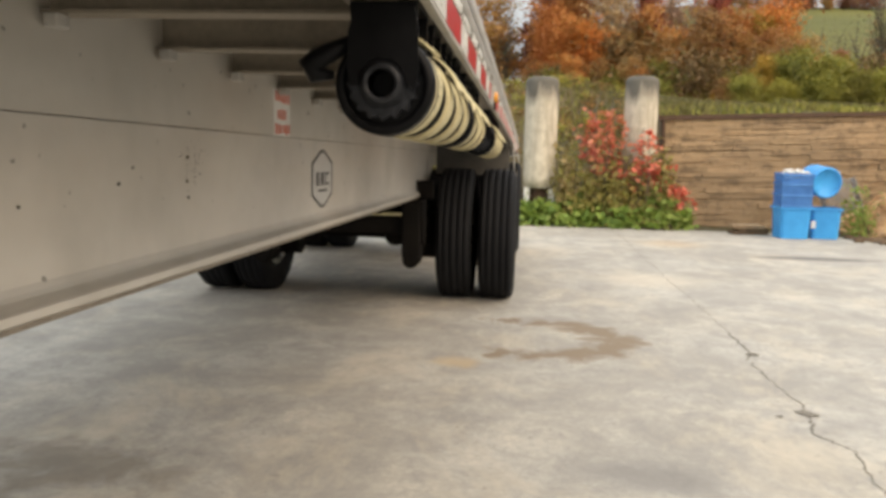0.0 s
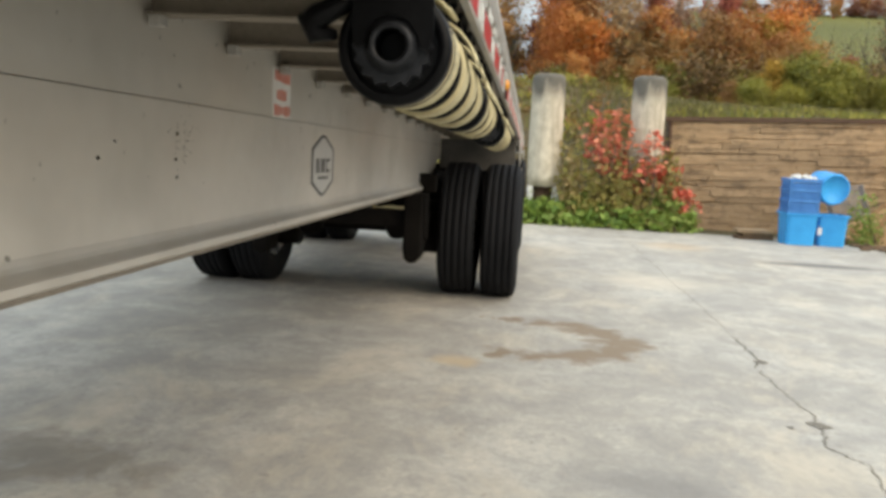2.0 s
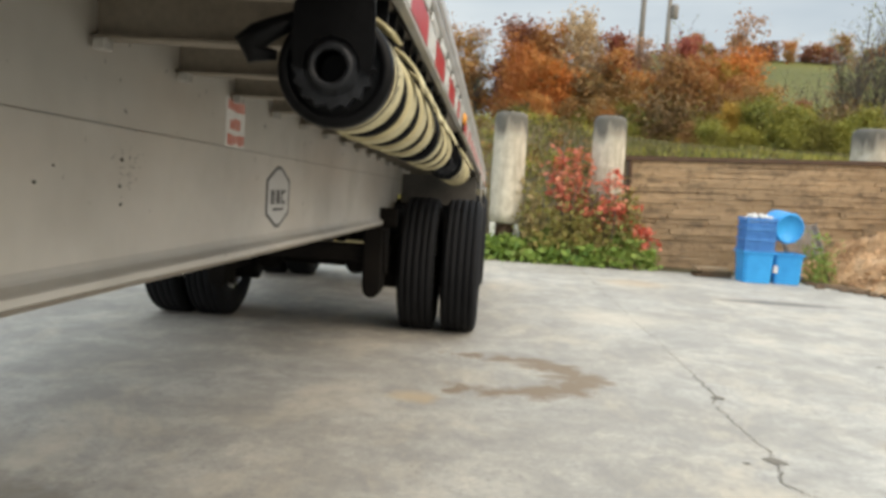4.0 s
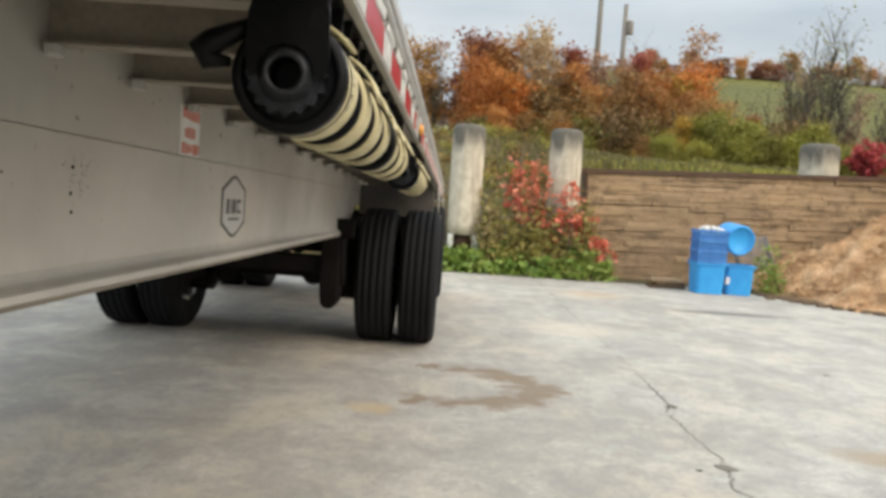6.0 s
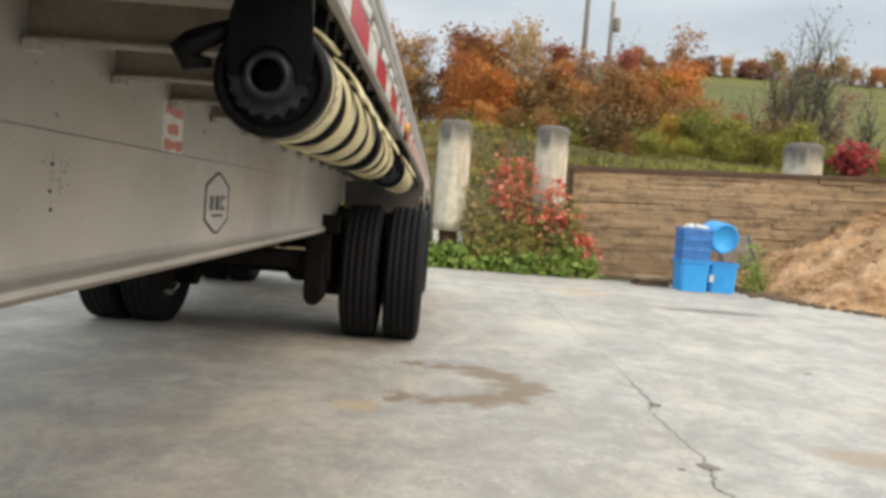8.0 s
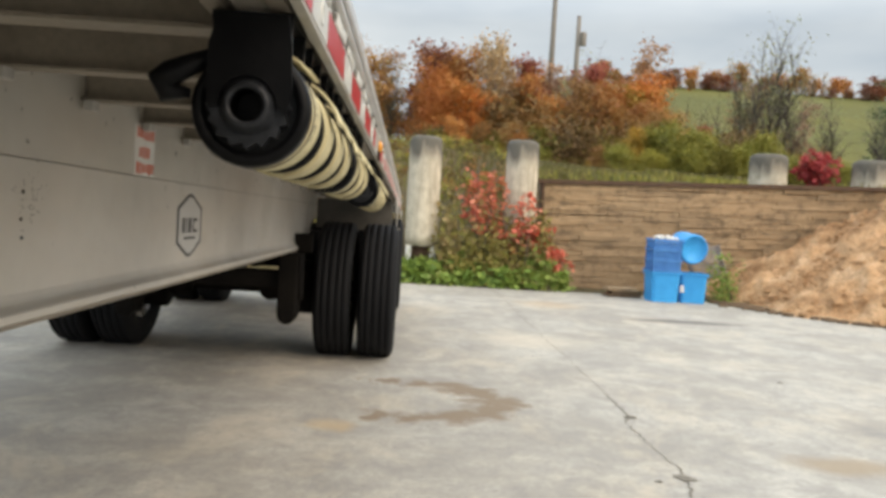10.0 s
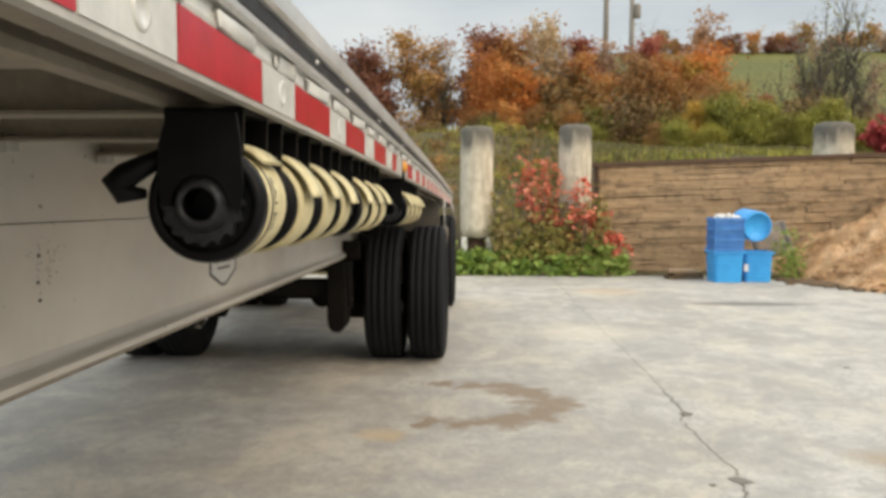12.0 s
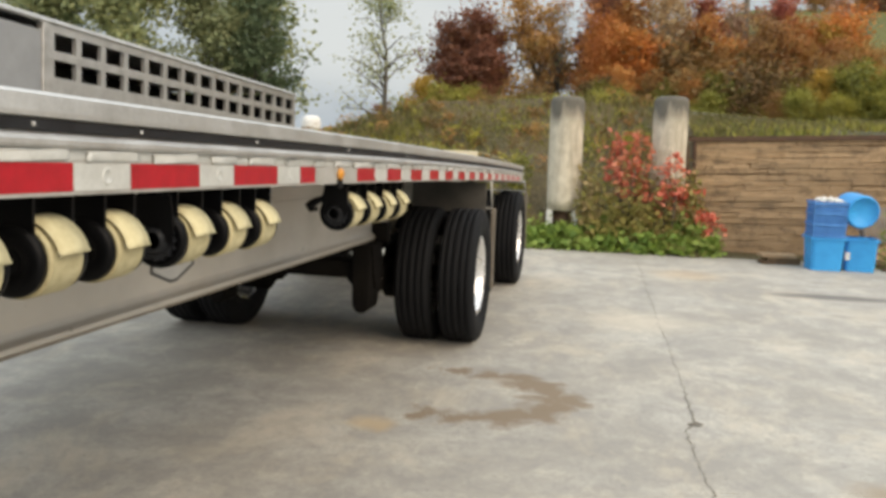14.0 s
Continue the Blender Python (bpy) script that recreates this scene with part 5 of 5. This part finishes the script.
T_BARE = tree_mesh(26, 7.2, 1.25, 58, 260, 0.07, BARK, L_PALE, 0.3, 0.2, 0.02, 1.3, 0.085)
T_AIRY = tree_mesh(27, 7.0, 1.7, 34, 1700, 0.085, BARK, L_PALE, 0.2, 0.18, 0.0, 0.35)
T_TALLGREEN = tree_mesh(28, 9.0, 2.6, 46, 6500, 0.16, BARK, L_GREEN, 0.1, 0.20, 0.0, 0.3)
T_PINE = tree_mesh(29, 9.0, 2.2, 60, 8500, 0.13, BARK, L_PINE, 0.06, 0.14, 0.0, 0.05)
T_RUBY = tree_mesh(30, 4.4, 1.3, 36, 8000, 0.075, BARK, L_RUBY, 0.30, 0.20)
T_FAR = [tree_mesh(80, 3.6, 1.3, 26, 1500, 0.14, BARK, L_BROWN, 0.15, 0.2, 0.0, 0.9), tree_mesh(81, 3.3, 1.2, 26, 1400, 0.14, BARK, L_RUBY, 0.15, 0.2, 0.0, 0.9),
         tree_mesh(82, 3.4, 1.3, 26, 1400, 0.14, BARK, L_ORANGE, 0.15, 0.2, 0.0, 0.9), tree_mesh(83, 4.2, 1.1, 34, 260, 0.12, BARK_GREY, L_TAN, 0.15, 0.2, 0.0, 1.1, 0.09)]
LABELS = {
    "o": (T_ORANGE, "autumn_tree", "young tree with dense orange-brown autumn leaves on the bank", 4.6),
    "O": (T_BRIGHT, "autumn_tree", "broad young tree with bright orange autumn leaves on the bank", 4.2),
    "r": (T_RUST, "autumn_tree", "young tree with rust-red autumn leaves on the bank", 4.8),
    "b": (T_BROWN, "autumn_tree", "brown-leaved young tree in the thicket on the bank", 4.2),
    "y": (T_OLIVE, "shrub", "olive and yellow shrub at the edge of the bank", 2.2),
    "d": (T_DARK, "shrub", "dark brown shrub under the trees on the bank", 1.8),
    "e": (T_GOLD, "autumn_tree", "young tree with golden yellow autumn leaves", 4.2),
    "t": (T_TAN, "pale_tree", "slender pale-barked tree with thin tan leaves", 5.6),
    "k": (T_PINK, "pale_tree", "thin tree with sparse pinkish tan leaves", 5.0),
    "n": (T_BARE, "bare_tree", "almost bare grey tree with a few leaves", 7.2),
    "a": (T_AIRY, "slender_tree", "slender tree with thin grey-green leaves", 7.0),
    "g": (T_TALLGREEN, "tall_tree", "tall grey-green tree beyond the parked trailers", 9.0),
    "p": (T_PINE, "pine_tree", "green pine tree beyond the parked trailers", 9.0),
    "u": (T_RUBY, "autumn_tree", "rounded tree with dark red-brown autumn leaves", 4.4),
}
trng = np.random.default_rng(77)


def stand(code, x, y, s, squash=1.0):
    meshes, name, label, _ = LABELS[code]
    plant(meshes, name, label, name.split("_")[-1], x, y, ground_at(x, y) - 0.05, s, trng.uniform(0, 360), "trees on the bank", squash)


def reach_up(code, x, y, top):
    """Stand a tree whose tip reaches the height top."""
    stand(code, x, y, (top - ground_at(x, y)) / (LABELS[code][3] * 1.02))


# thicket along the crest
for code, x, y, top in (("r", 0.62, 28.8, 6.1), ("O", 0.75, 27.2, 5.4), ("u", 0.95, 28.4, 6.2), ("O", 0.65, 26.2, 4.6), ("O", 1.05, 26.4, 5.0), ("o", 1.65, 27.8, 6.0),
                        ("O", 1.6, 26.4, 4.7), ("t", 2.3, 27.6, 6.9), ("t", 2.72, 27.3, 6.5), ("t", 2.55, 28.6, 6.7), ("r", 3.5, 28, 6.0), ("o", 3.4, 27.4, 5.4), ("d", 3.0, 26.9, 4.4), ("k", 4.2, 28.4, 6.0), ("k", 4.75, 28.2, 5.8),
                        ("o", 4.15, 26.5, 4.7), ("b", 3.7, 26.2, 4.3), ("n", 5.2, 29, 6.2), ("k", 5.5, 28, 5.7), ("r", 5.95, 28.3, 6.1), ("n", 6.2, 29, 6.9), ("n", 6.5, 29.3, 6.5), ("b", 5.3, 26.6, 5.0), ("o", 5.9, 26.4, 4.8),
                        ("O", 6.2, 27.3, 5.2), ("e", 6.85, 27.4, 5.3), ("O", 7.45, 27.6, 5.5), ("k", 7.55, 28.5, 6.9), ("n", 8.2, 28.5, 6.2), ("o", 7.05, 26.3, 4.6), ("b", 6.5, 26, 4.3), ("b", 8.0, 27, 4.6),
                        ("n", 9.0, 27, 5.0), ("n", 9.8, 27.2, 5.3), ("t", 11.2, 28.6, 6.2), ("n", 10.9, 28.3, 6.8), ("n", 11.66, 28, 7.9), ("n", 12.28, 28.3, 7.3), ("n", 11.1, 27.6, 7.2), ("n", 12.1, 27.8, 7.5), ("n", 9.4, 29, 5.4), ("n", 10.2, 29.5, 5.2), ("n", 13.2, 29.5, 5.6), ("n", 14.2, 29, 5.6), ("n", 14.9, 30, 6.2), ("n", 15.7, 28.4, 5.4), ("n", 16.5, 30, 6.0), ("k", 13.8, 30, 5.6)):
    reach_up(code, x, y, top)
# behind and under them
for k in range(13):
    reach_up("ookrb"[k % 5], 0.7 + k * 0.57 + trng.normal() * 0.15, trng.uniform(29.2, 30.8), trng.uniform(4.4, 5.5))
for k in range(17):
    reach_up("dyob"[k % 4], 0.5 + k * 0.38 + trng.normal() * 0.15, 25.3 + trng.normal() * 0.4, trng.uniform(3.0, 3.7))
for k in range(9):
    reach_up("ydyey"[k % 5], 0.7 + k * 0.56 + trng.normal() * 0.2, 24.4 + trng.normal() * 0.3, trng.uniform(2.6, 3.1))
for code, x, y, top in (("b", 5.4, 24.8, 3.2), ("y", 6.0, 24.6, 3.2), ("e", 6.5, 25.2, 3.9), ("y", 6.9, 24.4, 3.1), ("y", 7.4, 25.2, 3.9), ("b", 7.2, 25.9, 4.2), ("y", 8.3, 25.1, 3.7), ("y", 8.0, 24.6, 3.3), ("y", 8.9, 24.7, 3.3), ("y", 8.6, 25.8, 3.7), ("r", 8.9, 26.2, 4.1), ("y", 9.5, 24.6, 3.3), ("y", 10.1, 24.8, 3.7), ("y", 10.6, 25, 3.4), ("d", 10.0, 25.8, 3.7), ("y", 11.4, 25, 3.2), ("d", 11.9, 25.4, 3.3), ("y", 12.6, 24.8, 3.1), ("d", 13.3, 25, 2.9)):
    reach_up(code, 0.15 + (x - 0.15) * 0.83, 1.25 + (y - 1.25) * 0.83, 1.15 + (top - 1.15) * 0.83)
# apart from the thicket, towards the parked trailers
for code, x, y, top in (("u", -4.25, 27.6, 5.2), ("u", -3.5, 28, 5.6), ("u", -2.95, 27.7, 5.0), ("b", -1.6, 28, 6.0), ("k", -0.95, 28.4, 6.1), ("n", -0.75, 27.4, 5.6), ("a", -5.9, 26, 6.6),
                        ("e", -4.65, 26, 3.6), ("y", -4.0, 25.6, 3.1), ("y", -3.3, 25.4, 3.1), ("d", -2.6, 26, 2.9), ("y", -5.1, 26, 2.7), ("d", -1.4, 26, 3.1)):
    reach_up(code, x, y, top)
for code, x, y, s in (("g", -18.8, 33, 0.95), ("g", -16.6, 35, 0.8), ("p", -14.6, 36, 0.85), ("g", -22.5, 33, 0.9), ("g", -15.6, 38, 0.95), ("p", -24.5, 36, 1.0), ("u", -10.0, 45, 0.45), ("u", -11.5, 46, 0.5), ("r", -8.6, 48, 0.45)):
    stand(code, x, y, s)
# pine at the edge of the pasture and a row of trees along its top
stand("p", 17.6, 30, 0.62)
for k in range(84):
    x = 23 + k * 0.78 + trng.normal() * 0.5
    y = 111 + trng.normal() * 1.5
    size = trng.uniform(0.5, 1.25)
    plant(T_FAR[int(trng.integers(4))], "autumn_tree", "small far-off autumn tree along the top of the pasture", "tree", x, y, ground_at(x, y) - 0.9 * size, size, trng.uniform(0, 360), "trees above the pasture", trng.uniform(0.7, 1.1))


def utility_pole(x, y, top, r, gear):
    z = ground_at(x, y) - 0.4
    ob = thing("utility_pole", "grey wooden utility pole behind the thicket", "pole", pose(x, y, z), "utility poles")
    part("shaft", lathe([(0.0, 0.0), (r, 0.0), (r * 0.7, top - z), (0.0, top - z)], "z", 14), POLE, ob)
    if gear:
        part("transformer", lathe([(0.0, -0.5), (0.24, -0.5), (0.26, -0.45), (0.26, 0.35), (0.2, 0.45), (0.0, 0.5)], "z", 16), POLE, ob, "grey transformer can", pose(r + 0.12, -0.1, top - z - 1.6))
    else:
        part("crossarm", box((-0.5, -0.05, -0.06), (0.5, 0.05, 0.06), 0.01), POLE, ob, "", pose(0, -r, top - z - 0.4))


utility_pole(9.45, 60, 20.0, 0.22, False)
utility_pole(11.25, 60, 15.4, 0.22, True)


# sumac between the pillars, weeds along the edge of the concrete
def sumac(seed, x, y, height, spread, stems, leaves, foliage, size, label, top_only=0.35, z=None):
    rng = np.random.default_rng(seed)
    z = ground_at(x, y) - 0.02 if z is None else z
    ob = thing("sumac_bush", label, "bush", pose(x, y, z), "red sumac bushes")
    bm = bmesh.new()
    cs = []
    for _ in range(stems):
        a, q = rng.uniform(0, 2 * math.pi), rng.uniform(0.2, 1.0)
        tip = Vector((math.cos(a) * spread * q, math.sin(a) * spread * q * 0.6, height * rng.uniform(0.55, 1.0)))
        base = Vector((math.cos(a) * 0.05, math.sin(a) * 0.05, 0))
        mid = base.lerp(tip, 0.5) + Vector((rng.normal() * 0.04, rng.normal() * 0.04, 0.05))
        tube([base, mid, tip], [0.012, 0.008, 0.003], 5, bm)
        for _ in range(7):
            f = rng.uniform(top_only, 1.0)
            p = (base.lerp(mid, f * 2) if f < 0.5 else mid.lerp(tip, f * 2 - 1))
            e = p + Vector((rng.normal(), rng.normal() * 0.7, rng.normal() * 0.35 - 0.1)) * 0.13
            tube([p, e], [0.003, 0.0015], 4, bm)
            for s in np.linspace(0.2, 1, 7):
                cs.append(p.lerp(e, s))
    part("stem", bm, BARK, ob)
    c = np.array([tuple(v) for v in cs])
    pick = rng.integers(0, len(c), leaves)
    quads("foliage", leaf_quads(rng, c[pick] + rng.normal(size=(leaves, 3)) * 0.03, size, 0.4, 2.2), foliage, "", ob)
    return ob


sumac(41, 1.22, 13.85, 1.9, 0.42, 13, 520, L_RED, 0.052, "scarlet sumac bush between two concrete pillars", 0.55, 0.02)
sumac(42, 1.86, 13.70, 1.52, 0.30, 9, 320, L_RED, 0.055, "scarlet sumac bush before a concrete pillar", 0.55, 0.02)
sumac(43, 2.36, 13.72, 0.68, 0.2, 6, 320, L_RED, 0.055, "low scarlet sumac at the end of the timber wall", 0.5, 0.02)
sumac(44, 7.1, 15.2, 0.72, 0.36, 14, 1100, L_CRIMSON, 0.05, "crimson bush behind the timber wall", 0.2)


def weed_mass(seed, name, n, xr, yr, hr, size, foliage, label, clumps=40, heightpow=1.0):
    rng = np.random.default_rng(seed)
    cx, cy = rng.uniform(*xr, clumps), rng.uniform(*yr, clumps)
    ch = rng.uniform(*hr, clumps)
    k = rng.integers(0, clumps, n)
    x, y = cx[k] + rng.normal(size=n) * 0.09, cy[k] + rng.normal(size=n) * 0.07
    g = land(x, y)
    z = g + rng.uniform(0.01, 1, n) ** heightpow * ch[k]
    ob = quads(name, leaf_quads(rng, np.stack([x, y, z], 1), size, 0.2, 1.8), foliage)
    return tagged(ob, label, "weeds", kind="stuff")


weed_mass(51, "green_weeds", 1900, (-0.9, 2.4), (13.42, 13.75), (0.1, 0.34), 0.075, L_WEED, "bright green weeds along the edge of the concrete", 55)
weed_mass(52, "tall_weeds", 1900, (0.55, 2.25), (13.55, 14.0), (0.3, 1.0), 0.05, L_YELLOWISH, "tall olive weeds round the concrete pillars", 60, 0.8)
weed_mass(53, "dry_weeds", 1900, (0.6, 2.2), (13.6, 14.3), (0.4, 1.35), 0.055, L_DRY, "tall dry brown weeds between the pillars", 50, 0.8)
weed_mass(54, "green_weeds", 900, (2.0, 2.45), (13.5, 13.75), (0.2, 0.5), 0.06, L_WEED, "broad green weeds at the end of the timber wall", 10)
weed_mass(55, "green_weeds", 420, (4.62, 4.9), (13.0, 13.3), (0.3, 0.75), 0.035, L_WEED, "green weeds behind the blue tubs", 7)
weed_mass(56, "tall_weeds", 6000, (-8, -0.3), (13.6, 15.5), (0.25, 0.8), 0.05, L_OLIVE, "olive weeds along the foot of the bank", 90)


def grass(seed, n, xr, yr, h, foliage, label):
    rng = np.random.default_rng(seed)
    x, y = rng.uniform(*xr, n), rng.uniform(*yr, n)
    patch = np.sin(x * 1.1 + 2.3 * np.sin(y * 0.8 + seed)) + np.sin(y * 1.7 + seed + 1.4 * np.sin(x * 0.9)) + rng.normal(size=n) * 0.5
    keep = ((y > 14.6) | (x < 2.1)) & (patch > 0.1)
    x, y = x[keep], y[keep]
    n = len(x)
    z = land(x, y)
    hh = h * rng.uniform(0.4, 1.4, n) * (0.6 + 0.8 * (np.sin(x * 1.3) * np.sin(y * 1.1 + 1) > 0.1))
    a = rng.uniform(0, math.pi, n)
    w = 0.012 + 0.012 * rng.uniform(0, 1, n)
    dx, dy = np.cos(a) * w, np.sin(a) * w
    lx, ly = rng.normal(size=n) * hh * 0.35, rng.normal(size=n) * hh * 0.35
    base = np.stack([x, y, z], 1)
    q = np.stack([base + np.stack([-dx, -dy, 0 * x - 0.02], 1), base + np.stack([dx, dy, 0 * x - 0.02], 1), base + np.stack([dx * 0.3 + lx, dy * 0.3 + ly, hh], 1), base + np.stack([-dx * 0.3 + lx, -dy * 0.3 + ly, hh], 1)], 1)
    return tagged(quads("grass", q, foliage), label, "grass", kind="stuff")


for n_clump, (leafage, tint) in enumerate(((L_DARK, "dark brown"), (L_OLIVE, "olive green"), (L_BROWN, "brown"))):
    weed_mass(57 + n_clump, "bank_scrub", 4200, (-9, 2.0), (15.0, 18.6), (0.08, 0.32), 0.034, leafage, "low " + tint + " scrub scattered over the bank", 70)
grass(61, 52000, (-9, 13), (13.7, 19.5), 0.10, L_TURF, "dry brownish grass on the bank")
grass(62, 34000, (-9, 13), (13.9, 19.5), 0.08, L_OLIVE, "green and olive grass on the bank")

# ---------------------------------------------------------------- stock trailer parked alongside
stock = thing("stock_trailer", "aluminium livestock trailer with two rows of vent openings", "trailer", pose(-4.5, 8.02, 0.013, -2.6, 0, 0))
S_LEN, S_TOP = 7.05, 2.565
panel_rows = [(0.75, 2.055), (2.225, 2.315), (2.485, S_TOP)]
for z0, z1 in panel_rows:
    part("side_panel", box((-0.05, 0.55, z0), (0.0, S_LEN, z1), 0.003), ALU, stock, "aluminium side panel")
n_win = 15
for z0, z1 in ((2.0555, 2.2245), (2.3155, 2.4845)):
    for k in range(n_win + 1):
        yc = 0.60 + k * (S_LEN - 0.65) / n_win
        part("vent_post", box((-0.048, yc - 0.042, z0), (-0.002, yc + 0.042, z1)), ALU, stock)
part("side_panel", box((-0.05, -1.6, 0.75), (-0.012, 0.46, S_TOP - 0.08), 0.003), GREY_PAINT, stock, "grey painted side panel")
part("corner_post", box((-0.06, 0.462, 0.75), (0.012, 0.548, S_TOP), 0.006), ALU, stock, "bright aluminium post")
part("top_rail", box((-0.06, -1.6, S_TOP + 0.001), (0.02, S_LEN, S_TOP + 0.035), 0.01), ALU, stock)
part("roof", box((-2.4, -1.6, S_TOP + 0.037), (-0.02, S_LEN, S_TOP + 0.06), 0.01), ALU, stock)
# inner walls coloured near-black, as the shade seen through the vents
part("far_side", box((-2.4, -1.6, 0.75), (-2.36, S_LEN, S_TOP + 0.06)), SHADE_INSIDE, stock)
part("end_wall", box((-2.36, S_LEN - 0.04, 0.75), (-0.06, S_LEN, S_TOP)), SHADE_INSIDE, stock)
part("end_wall", box((-2.36, -1.6, 0.75), (-0.06, -1.56, S_TOP)), SHADE_INSIDE, stock)
part("floor_frame", box((-2.4, -1.6, 0.64), (0.0, S_LEN, 0.748)), CHASSIS, stock)
small_tyre = mesh_of(lathe([(0.2, -0.1), (0.34, -0.11), (0.385, -0.08), (0.39, 0.0), (0.385, 0.08), (0.34, 0.11), (0.2, 0.1), (0.0, 0.08)], "x", 32), "tyre", TYRE)
for yy in (2.6, 3.5):
    for xx in (-0.2, -2.2):
        o = new("tyre", small_tyre)
        o.parent = stock
        o.matrix_basis = pose(xx, yy, 0.40 + yy * math.tan(radians(2.6)))
rear_car = thing("horse_trailer", "small white rounded trailer roof beyond the stock trailer", "trailer", pose(-7.2, 23.2, 0.0))
cap = lathe([(0.0, 2.2), (0.14, 2.19), (0.24, 2.13), (0.27, 2.0), (0.27, 1.0), (0.25, 0.6), (0.0, 0.6)], "z", 24)
part("body", cap, WHITE_PAINT, rear_car)
part("stand", box((-0.3, -0.3, 0.0), (0.3, 0.3, 0.62)), CHASSIS, rear_car)
